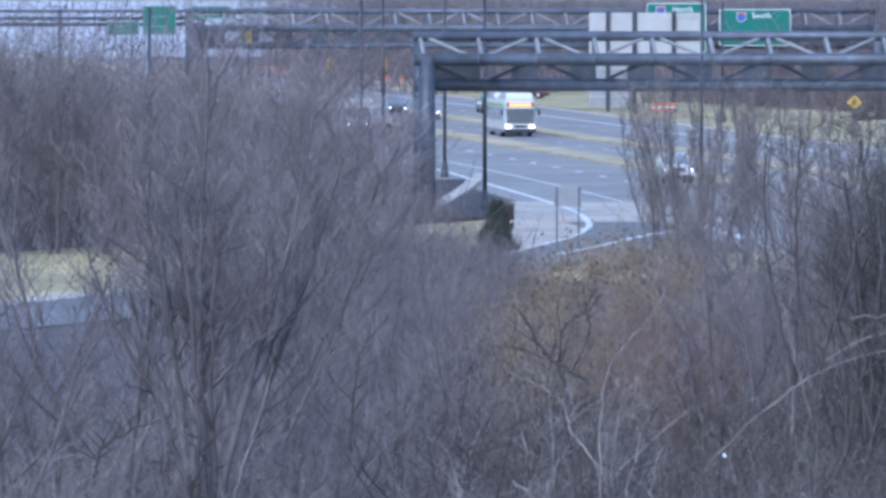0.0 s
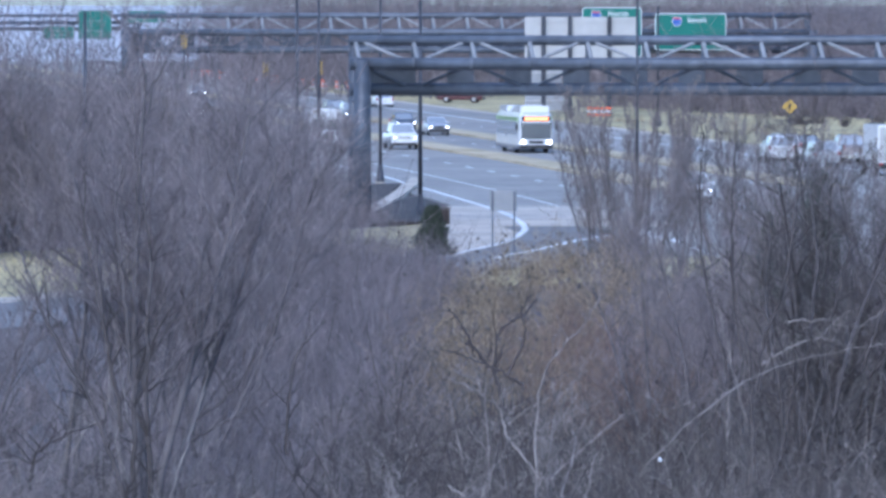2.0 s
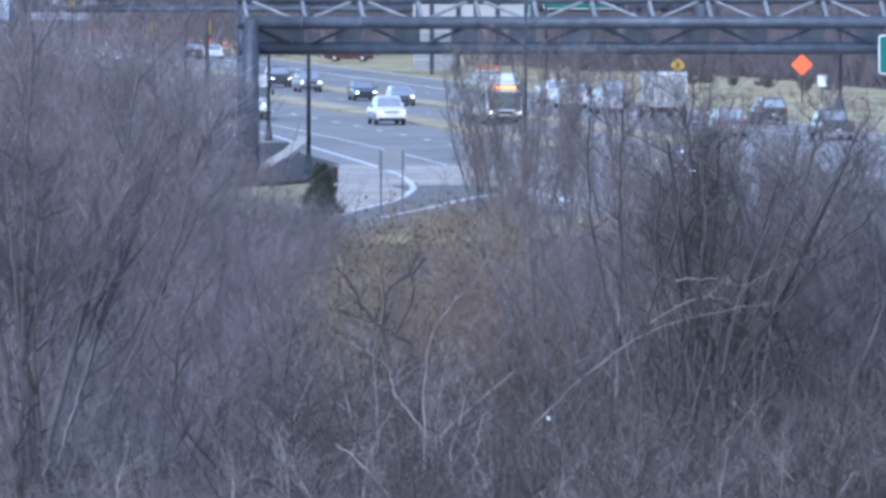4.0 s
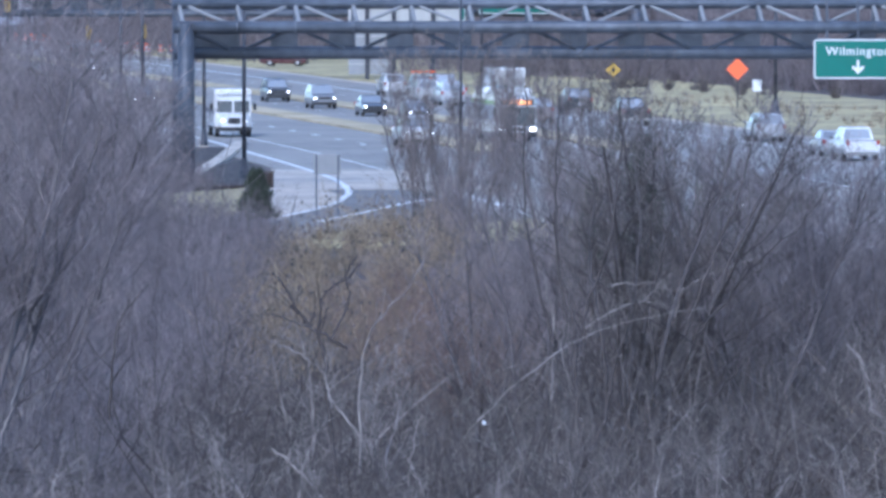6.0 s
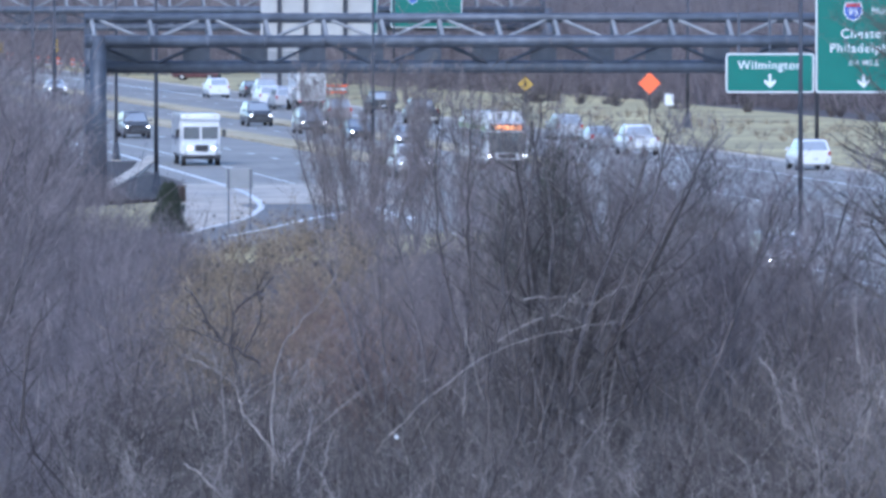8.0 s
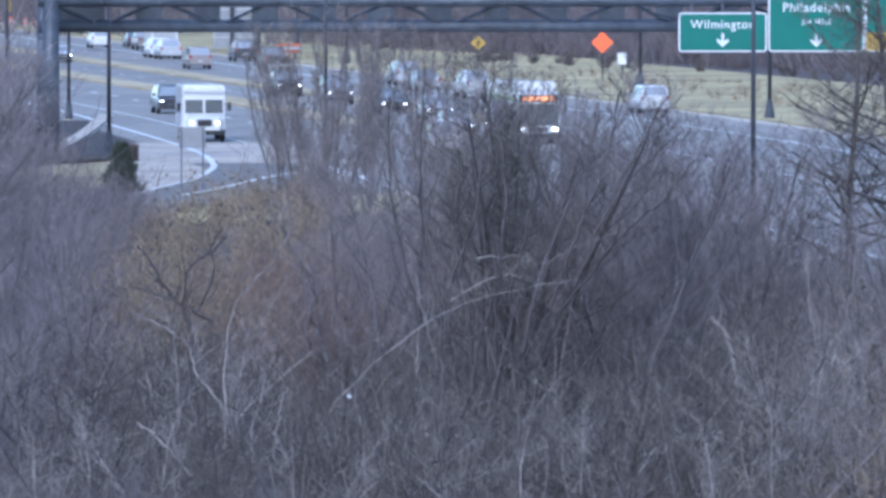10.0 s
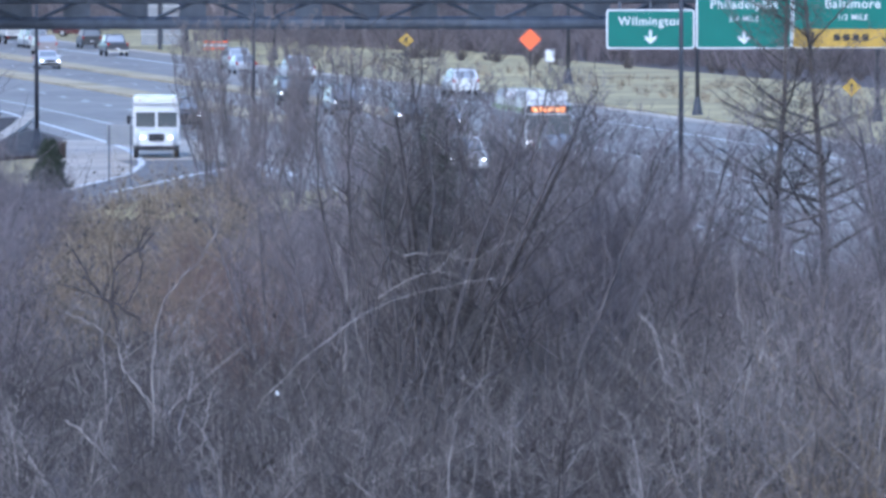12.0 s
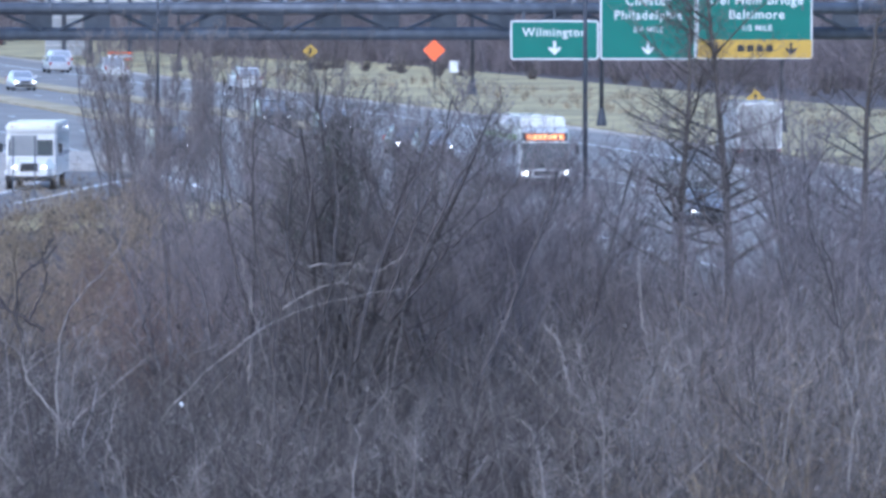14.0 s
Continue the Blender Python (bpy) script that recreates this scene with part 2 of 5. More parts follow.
# ramp that turns off towards the camera
RAMP = smooth_path([(6.1, 408.18), (7.12, 381.6), (6.23, 355.17), (3.95, 340.44), (-1.96, 314.35), (-8.07, 298.35), (-13.07, 283.89), (-19.52, 266.81)], 60)
setting(ribbon("ramp", RAMP, -4.5, 4.0, -0.05, 0.004, RAMPASPHALT), "darker grey asphalt slip ramp curving away", "road")
setting(ribbon("ramp_gutter", [q for q in RAMP if q.y < 318], -6.4, -4.5, -0.05, 0.02, CONCRETE), "pale concrete gutter along the ramp", "kerb")
setting(slab("concrete_apron", [(3.8, 422.91), (11.04, 422.91), (15.75, 387.92), (6.23, 387.92), (7.13, 374.63), (3.48, 344.0), (2.02, 356.72), (3.12, 395.4)], 0.02, CONCRETE, 0.05), "pale concrete apron beside the curving white line", "pavement")
setting(ribbon("ramp_line", smooth_path([(-3.27, 524.25), (0.22, 489.82), (2.8, 459.64), (5.58, 426.21), (6.98, 406.16), (7.42, 387.0), (6.99, 374.63), (5.8, 361.43), (3.24, 346.18)], 60), -0.17, 0.17, 0.02, 0.03, LINE), "white edge line curving with the ramp", "road marking")
setting(ribbon("ramp_line_outer", smooth_path([(14.74, 363.03), (13.41, 371.24), (11.53, 372.93), (9.69, 366.27), (7.23, 352.12), (5.24, 341.85)], 40), -0.2, 0.2, 0.012, 0.022, LINE), "white outer edge line of the ramp", "road marking")
setting(slab("grass_left", [(-26.45, 328.18), (-12.17, 360.64), (-2.38, 381.6), (2.21, 390.69), (2.55, 356.72), (-3.51, 328.18), (-10.11, 299.43), (-22.61, 280.5)], 0.0, DRYGRASS), "mown dry winter grass", "grass")
setting(slab("grass_front", [(2.83, 328.18), (10.53, 340.44), (18.59, 349.13), (17.47, 328.18), (9.76, 315.56), (3.13, 309.6)], 0.0, DRYGRASS), "strip of dry tan grass", "grass")
setting(slab("river", [(-1500, 1250), (-14, 1250), (-60, 5500), (-3800, 5500)], 0.05, WATER, 0.05), "wide pale river under an overcast sky", "water")


# ---- sign gantries ----
def text_mesh(name, words, size, mat, parent, loc, align='CENTER'):
    cu = bpy.data.curves.new(name, 'FONT')
    cu.body, cu.size, cu.align_x, cu.align_y, cu.extrude, cu.offset = words, size, align, 'CENTER', 0.01, 0.012 * size
    cu.space_character = 1.12
    tmp = bpy.data.objects.new(name, cu)
    me = bpy.data.meshes.new_from_object(tmp)
    bpy.data.objects.remove(tmp)
    # one part for each letter: faces grouped by overlapping extents along the line
    spans = sorted((min(me.vertices[v].co.x for v in p.vertices), max(me.vertices[v].co.x for v in p.vertices), p.index) for p in me.polygons)
    groups, end = [], -1e9
    for a, b, i in spans:
        if a > end + 0.004:
            groups.append([])
        groups[-1].append(i)
        end = max(end, b)
    for g in groups:
        bm, seen = bmesh.new(), {}
        for i in g:
            vs = me.polygons[i].vertices
            for v in vs:
                if v not in seen:
                    seen[v] = bm.verts.new(me.vertices[v].co)
            try:
                bm.faces.new([seen[v] for v in vs])
            except ValueError:
                pass
        ob = part("letter", bm, mat, parent)
        ob.matrix_basis = pose(loc[0], loc[1], loc[2], 90, 0, 0)
    bpy.data.meshes.remove(me)


def panel(name, w, h, mat, border, parent=None, t=0.06, r=0.18):
    """A rounded sign panel with a raised border, facing -y, its lower middle at the origin."""
    def outline(w, h, r, z0):
        pts = []
        for cx, cz, a0 in ((w / 2 - r, h - r, 0), (-w / 2 + r, h - r, 90), (-w / 2 + r, r, 180), (w / 2 - r, r, 270)):
            for k in range(5):
                a = radians(a0 + k * 22.5)
                pts.append((cx + r * math.cos(a), z0 + cz + r * math.sin(a)))
        return pts
    ob = part(name, prism(outline(w, h, r, 0), 0, t), border, parent)
    face = part("sign_face", prism(outline(w - 0.16, h - 0.16, max(0.02, r - 0.06), 0.08), -0.012, 0.0), mat, ob)
    return ob, face


def arrow(parent, x, z, s, mat):
    bm = prism([(x - 0.09 * s, z + s), (x - 0.09 * s, z + 0.45 * s), (x - 0.42 * s, z + 0.62 * s), (x - 0.42 * s, z + 0.4 * s), (x, z), (x + 0.42 * s, z + 0.4 * s), (x + 0.42 * s, z + 0.62 * s), (x + 0.09 * s, z + 0.45 * s), (x + 0.09 * s, z + s)], -0.028, -0.013)
    return part("arrow", bm, mat, parent)


def shield(parent, x, z, s):
    o = [(0, -0.5), (0.3, -0.36), (0.47, -0.05), (0.45, 0.2), (0.36, 0.46), (0.15, 0.4), (0, 0.46), (-0.15, 0.4), (-0.36, 0.46), (-0.45, 0.2), (-0.47, -0.05), (-0.3, -0.36)]
    part("shield_border", prism([(x + 1.12 * s * a, z + 1.12 * s * b) for a, b in o], -0.02, -0.012), WHITE, parent)
    sh = part("shield", prism([(x + s * a, z + s * b) for a, b in o], -0.03, -0.02), BLUE, parent)
    part("shield_crown", prism([(x + s * a, z + s * b) for a, b in ((0.42, 0.22), (0.36, 0.44), (0.15, 0.38), (0, 0.44), (-0.15, 0.38), (-0.36, 0.44), (-0.42, 0.22))], -0.036, -0.03), RED, parent)
    return sh


def tri_gantry(name, x0, x1, y, ztop, zmid, zbot, r, panels, depth=1.6, posts=(True, True), plates=False):
    g = tagged(new(name), "weathered grey steel tube truss gantry spanning the road", "sign gantry")
    g.matrix_basis = pose((x0 + x1) / 2, y, 0)
    a, b = x0 - (x0 + x1) / 2, x1 - (x0 + x1) / 2
    for nm, yy, z, rr in (("top_chord", 0.4, ztop, r * 0.8), ("front_chord", -depth * 0.6, zmid, r), ("bottom_chord", 0.4, zbot, r * 1.05)):
        part(nm, rod(bmesh.new(), (a - 0.3, yy, z), (b + 0.3, yy, z), rr, sides=16), STEEL, g, smooth=True)
    w = (b - a) / panels
    for i in range(panels):
        xa, xb = a + i * w, a + (i + 1) * w
        up = i % 2 == 0
        # upper face: light from above is put into a paler steel colour
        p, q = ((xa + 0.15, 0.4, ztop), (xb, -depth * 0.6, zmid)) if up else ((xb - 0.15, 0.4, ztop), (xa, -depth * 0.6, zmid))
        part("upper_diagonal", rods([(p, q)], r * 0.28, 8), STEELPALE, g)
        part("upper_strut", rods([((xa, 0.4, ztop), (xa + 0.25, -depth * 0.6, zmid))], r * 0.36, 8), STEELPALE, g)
        p, q = ((xa, -depth * 0.6, zmid), (xb, 0.4, zbot)) if up else ((xb, -depth * 0.6, zmid), (xa, 0.4, zbot))
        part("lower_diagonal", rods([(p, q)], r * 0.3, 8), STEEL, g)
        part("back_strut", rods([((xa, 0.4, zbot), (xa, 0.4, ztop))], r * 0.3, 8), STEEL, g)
        part("flange", rods([((xa - 0.06, -depth * 0.6, zmid), (xa + 0.06, -depth * 0.6, zmid))], r * 1.18, 14), STEEL, g)
        if plates:
            part("web_plate", boxed(xa + (1.75 if i else 0.2), xa + 3.15, 0.32, 0.36, zbot, zmid + 0.1, bevel=0.01), STEEL, g)
    slim = 1.0 if plates else 0.6
    for e, on in zip((a, b), posts):
        if not on:
            continue
        part("back_post", rod(bmesh.new(), (e - 0.08, 0.6, 0.05), (e - 0.08, 0.6, ztop + 0.25), r * 0.94 * slim, r * 0.88 * slim, 14), STEEL, g, smooth=True)
        part("front_post", rod(bmesh.new(), (e + 0.36, -depth * 0.6, 0.05), (e + 0.36, -depth * 0.6, zmid + 0.2), r * 1.5 * slim, r * 1.38 * slim, 14), STEEL, g, smooth=True)
        for k in range(4):
            part("post_tie", rods([((e - 0.25, 0.6, 1.2 + k * 1.7), (e + 0.38, -depth * 0.6, 1.2 + k * 1.7))], 0.08, 8), STEEL, g)
        part("footing", boxed(e - 0.9, e + 1.1, -1.9, 1.5, -0.1, 0.06, bevel=0.02), CONCRETE, g, "weathered concrete footing")
    return g


gantry = tri_gantry("sign_gantry", -1.2, 53.0, 395, 9.44, 8.23, 6.9, 0.32, 18, plates=True)

GY = 393.7


def overhead_sign(label, u0, w, z0, h):
    s = tagged(new("overhead_sign"), label, "road sign")
    s.matrix_basis = pose(u0 + w / 2, GY, z0)
    panel("sign_panel", w, h, GREEN, WHITE, s)
    for k in (-0.35, 0, 0.35):
        part("hanger", boxed(k * w - 0.06, k * w + 0.06, 0.07, 0.3, 0.1, max(h, 4.2), bevel=0.01), STEEL, s)
    return s


s1 = overhead_sign("green overhead sign reading Wilmington with a white down arrow", 31.72, 4.6, 5.55, 2.05)
text_mesh("legend", "Wilmington", 0.63, WHITE, s1, (0, -0.02, 1.42))
arrow(s1, 0, 0.25, 0.72, WHITE)
s2 = overhead_sign("green overhead sign reading Chester Philadelphia with interstate shield", 36.4, 5.0, 5.55, 5.03)
shield(s2, -0.55, 4.25, 0.95)
text_mesh("number", "95", 0.5, WHITE, s2, (-0.55, -0.04, 4.18))
text_mesh("direction_word", "North", 0.5, WHITE, s2, (1.1, -0.02, 4.25))
text_mesh("legend", "Chester", 0.66, WHITE, s2, (0, -0.02, 3.05))
text_mesh("legend", "Philadelphia", 0.66, WHITE, s2, (0, -0.02, 2.3))
text_mesh("distance", "3/4 MILE", 0.4, WHITE, s2, (0, -0.02, 1.55))
arrow(s2, 0, 0.25, 0.72, WHITE)
s3 = overhead_sign("green overhead sign reading Baltimore with a yellow exit strip", 41.45, 6.05, 5.58, 5.0)
text_mesh("legend", "Del Mem Bridge", 0.66, WHITE, s3, (0.1, -0.02, 3.05))
text_mesh("legend", "Baltimore", 0.66, WHITE, s3, (0.1, -0.02, 2.3))
text_mesh("distance", "1/2 MILE", 0.4, WHITE, s3, (0.1, -0.02, 1.6))
part("exit_strip", boxed(-2.98, 2.98, -0.024, -0.012, 0.05, 1.0), YELLOW, s3, "yellow exit-only strip")
for k in (-2.0, 1.9):
    arrow(s3, k, 0.2, 0.66, BLACK).location.y = -0.014
for k in range(4):
    part("legend_bar", boxed(-0.9 + k * 0.5, -0.55 + k * 0.5, -0.03, -0.024, 0.38, 0.72), BLACK, s3)

gantry2 = tri_gantry("sign_gantry", -24.2, 41.0, 725, 9.48, 7.9, 6.25, 0.34, 20, plates=True)
gantry3 = tri_gantry("sign_gantry", -105.0, -27.5, 860, 9.0, 8.2, 7.5, 0.2, 26, 1.4, (False, True))
part("middle_post", rod(bmesh.new(), (22.9, 0.6, 0.05), (22.9, 0.6, 9.3), 0.26, 0.24, 14), STEEL, gantry3, smooth=True)


def far_sign(label, x, y, z0, w, h, words, shield_x=None):
    s = tagged(new("overhead_sign"), label, "road sign")
    s.matrix_basis = pose(x, y, z0)
    panel("sign_panel", w, h, GREEN, WHITE, s, r=0.25)
    if shield_x is not None:
        shield(s, shield_x, h - 0.75, 0.9)
    if words:
        text_mesh("legend", words, 0.7, WHITE, s, (0.6, -0.02, h - 0.62))
    part("hanger", boxed(-0.08, 0.08, 0.07, 0.5, 0.2, h, bevel=0.01), STEEL, s)
    return s


# far signs
far_sign("green overhead sign reading North with a shield", 22.2, 723.3, 5.52, 5.66, 4.76, "North", -1.5)
far_sign("green overhead sign reading South with a shield", 29.7, 723.3, 6.2, 6.8, 3.5, "South", -1.3)
for x, z0, w, h in ((-36.1, 6.35, 3.45, 1.45), (-32.0, 6.35, 3.8, 3.25), (-26.2, 8.2, 4.4, 1.35)):
    s = tagged(new("overhead_sign"), "distant green overhead sign with faint lettering", "road sign")
    s.matrix_basis = pose(x, 858.4, z0)
    panel("sign_panel", w, h, GREEN, STEELPALE, s, r=0.2)
    for k in range(2):
        part("legend_bar", boxed(-0.25 * w, 0.22 * w, -0.03, -0.013, h * (0.62 - 0.35 * k), h * (0.62 - 0.35 * k) + 0.07), ALU, s)

# large ground sign seen from behind
bs = tagged(new("ground_sign"), "large road sign with pale bare back on dark posts", "road sign")
bs.matrix_basis = pose(19.0, 715, 0)
for i, (xa, xb) in enumerate(((-5.25, -3.7), (-3.28, -1.2), (-0.78, 2.5), (2.92, 5.2))):
    part("panel", boxed(xa, xb, 0, 0.05, 5.5, 9.4, bevel=0.01), ALU, bs)
    if i < 2:
        part("lower_panel", boxed(xa, xb, 0, 0.05, 0.55, 5.35, bevel=0.01), STEELPALE, bs, "dull grey lower panel")
for x in (-3.49, -0.99, 2.71):
    part("post", boxed(x - 0.2, x + 0.2, -0.25, 0.0, 0.05, 9.45, bevel=0.02), DARKSTEEL, bs)
for z in (1.5, 4.1, 6.7, 8.9):
    part("rail", boxed(-5.25, 5.2 if z > 5.5 else -0.85, -0.06, -0.005, z, z + 0.1), ALU, bs)


# ---- poles and small signs ----
def lamp_pole(x, y, h, r, arm=0.0, label="dark slender steel light pole beside the road"):
    p = tagged(new("street_lamp"), label, "pole")
    p.matrix_basis = pose(x, y, 0)
    part("pole", rod(bmesh.new(), (0, 0, 0.3), (0, 0, h), r, r * 0.65, 12), DARKSTEEL, p, smooth=True)
    part("base", rod(bmesh.new(), (0, 0, -0.05), (0, 0, 0.12), r * 2.9, r * 2.8, 12), CONCRETE, p, "pale concrete base")
    part("skirt", rod(bmesh.new(), (0, 0, 0.12), (0, 0, 1.25), r * 2.5, r * 1.15, 12), DARKSTEEL, p, "dark flared pole skirt")
    if arm:
        part("arm", rods([((0, 0, h - 0.15), (arm, 0, h + 0.35))], r * 0.45, 8), DARKSTEEL, p)
        part("lamp_head", boxed(arm - 0.1, arm + 0.75, -0.16, 0.16, h + 0.27, h + 0.43, bevel=0.05), DARKSTEEL, p)
    return p


lamp_pole(*(-12.13, 314.35), 11.2, 0.1, 0.0)
lamp_pole(*(-4.6, 429.55), 12.0, 0.11, 1.5)
lamp_pole(*(-3.69, 468.83), 12.0, 0.11, -1.5)
lamp_pole(*(0.11, 471.52), 12.5, 0.11, 0)
lamp_pole(*(2.21, 402.18), 11.6, 0.12, 0)
lamp_pole(*(12.99, 381.6), 12.5, 0.09, 0)
lamp_pole(*(42.45, 561.95), 11.0, 0.14, 0)
lamp_pole(*(26.75, 295.66), 13.0, 0.11, 0)
lamp_pole(*(43.68, 471.52), 11.0, 0.14, 0)
lamp_pole(*(53.14, 455.81), 11.0, 0.14, 0)


lamp_pole(*(24.31, 661.1), 10.5, 0.13, 0)


def diamond(x, y, zc, s, mat, label, mark=True):
    d = tagged(new("warning_sign"), label, "road sign")
    d.matrix_basis = pose(x, y, 0)
    q = s * 0.707
    part("plate", prism([(0, zc - q), (q, zc), (0, zc + q), (-q, zc)], 0, 0.03), mat, d)
    if mark:
        part("symbol", prism([(-0.09 * s, zc - 0.3 * s), (0.09 * s, zc - 0.3 * s), (0.06 * s, zc + 0.1 * s), (0.16 * s, zc + 0.1 * s), (0, zc + 0.35 * s), (-0.16 * s, zc + 0.1 * s), (-0.06 * s, zc + 0.1 * s)], -0.012, -0.002), BLACK, d)
    part("post", boxed(-0.05, 0.05, 0.031, 0.11, -0.05, zc + 0.2 * s, bevel=0.01), DARKSTEEL, d)
    return d


diamond(*(41.31, 586.04), 3.05, 1.22, ORANGE, "orange diamond road works sign on a post", False)
diamond(*(34.42, 636.01), 2.2, 0.9, YELLOW, "yellow diamond warning sign with black symbol")
diamond(*(52.72, 466.16), 1.95, 0.82, YELLOW, "yellow diamond merge sign with black symbol")
w = tagged(new("small_sign"), "small white rectangular road sign on a post", "road sign")
w.matrix_basis = pose(*(43.61, 596.69), 0)
part("plate", boxed(-0.36, 0.36, 0, 0.03, 1.15, 2.05, bevel=0.01), WHITE, w)
part("post", boxed(-0.04, 0.04, 0.031, 0.1, -0.05, 1.9, bevel=0.01), DARKSTEEL, w)


def barrel():
    b = tagged(new("traffic_barrel"), "orange road works barrel with white bands", "traffic barrel", "barrels along the road works")
    for k in range(4):
        part("band", rod(bmesh.new(), (0, 0, 0.1 + k * 0.24), (0, 0, 0.34 + k * 0.24), 0.3 - k * 0.02, 0.28 - k * 0.02, 12), ORANGE if k % 2 else WHITE, b)
    part("cap", rod(bmesh.new(), (0, 0, 1.06), (0, 0, 1.14), 0.22, 0.12, 12), ORANGE, b)
    part("base", rod(bmesh.new(), (0, 0, 0), (0, 0, 0.1), 0.42, 0.4, 12), BLACK, b)
    return b


b0 = barrel()
rnd = random.Random(5)
spots = []
for i in range(22):
    k = i / 21
    spots.append((-3.0 - 22.0 * k + rnd.uniform(-0.4, 0.4), 885 + 140 * k + rnd.uniform(-1, 1)))
b0.matrix_basis = pose(*spots[0], 0)
for q in spots[1:]:
    copy_thing(b0, pose(*q, 0))


# planted bed with a curving path beside the ramp
setting(slab("planted_bed", [(-3.17, 453.29), (-0.84, 468.83), (1.32, 468.83), (0.52, 438.74), (-0.5, 418.6), (-2.84, 406.16)], 0.1, MULCH, 0.15), "dark brown mulch bed", "planting bed")
setting(slab("planted_bed_front", [(-0.27, 410.23), (0.99, 429.55), (2.41, 437.57), (3.71, 412.29), (3.55, 394.45), (1.92, 390.69), (-0.26, 388.84)], 0.16, MULCH, 0.2), "dark brown mulch bed", "planting bed")
setting(ribbon("path", smooth_path([(-1.07, 400.22), (-0.25, 414.37), (0.91, 437.57), (2.01, 466.16), (2.46, 479.8)], 30), -0.4, 0.4, -0.05, 0.2, CONCRETE), "pale concrete path curving past the bed", "path")
hedge = tagged(new("low_wall"), "low dark stone wall edging the planted bed", "wall")
hedge.matrix_basis = pose(*(3.02, 390.69), 0)
for k in range(4):
    part("stone", boxed(-0.62 + k * 0.32, -0.32 + k * 0.32, -0.2, 0.2, -0.05, 0.78, bevel=0.04), MULCH, hedge)
part("coping", boxed(-0.68, 0.7, -0.24, 0.24, 0.781, 0.88, bevel=0.03), BARKBROWN, hedge)

cabinet = tagged(new("utility_cabinet"), "pale weathered utility cabinet behind the brush", "utility cabinet")
cabinet.matrix_basis = pose(*(-7.03, 388.84), 0)
part("body", boxed(-0.55, 0.55, -0.35, 0.35, 0.1, 1.35, bevel=0.04), ALU, cabinet)
part("door", boxed(-0.48, 0.48, -0.375, -0.351, 0.2, 1.25, bevel=0.01), WHITE, cabinet)
part("plinth", boxed(-0.6, 0.6, -0.4, 0.4, -0.05, 0.1), CONCRETE, cabinet)

back = tagged(new("roadside_sign"), "grey sign back on two slim posts", "road sign")
back.matrix_basis = pose(5.75, 350, 0)
part("plate", boxed(-0.62, 0.62, 0, 0.03, 1.9, 2.85, bevel=0.02), STEELPALE, back)
for x in (-0.5, 0.5):
    part("post", boxed(x - 0.035, x + 0.035, -0.07, -0.001, -0.05, 2.8, bevel=0.01), STEEL, back)

barricade = tagged(new("barricade"), "orange and white road works barricade", "barricade")
barricade.matrix_basis = pose(*(20.21, 695.3), 0.1)
for k, m in enumerate((ORANGE, WHITE, ORANGE)):
    part("rail", boxed(-1.1, 1.1, -0.02, 0.02, 0.35 + k * 0.3, 0.52 + k * 0.3, bevel=0.005), m, barricade)
for x in (-0.7, 0.7):
    part("upright", boxed(x - 0.04, x + 0.04, 0.021, 0.1, -0.05, 1.45), DARKSTEEL, barricade)


def signal(x, y, z):
    q = tagged(new("traffic_signal"), "yellow traffic signal head on a dark pole", "traffic signal")
    q.matrix_basis = pose(x, y, 0)
    head = part("signal_head", boxed(-0.24, 0.24, -0.2, 0.1, z - 0.6, z + 0.6, bevel=0.05), YELLOW, q, "yellow signal housing")
    for k in (-0.38, 0, 0.38):
        part("lens", rod(bmesh.new(), (0, -0.23, z + k), (0, -0.2, z + k), 0.14, sides=12), BLACK, head)
    part("pole", rod(bmesh.new(), (0, 0.25, -0.05), (0, 0.25, z + 0.8), 0.12, 0.09, 10), DARKSTEEL, q)
    part("bracket", boxed(-0.05, 0.05, 0.101, 0.25, z - 0.05, z + 0.05), DARKSTEEL, q)
    return q


for q in ((-17.9, 700, 7.2), (-10.4, 700, 4.65), (-5.4, 700, 4.75)):
    signal(*q)


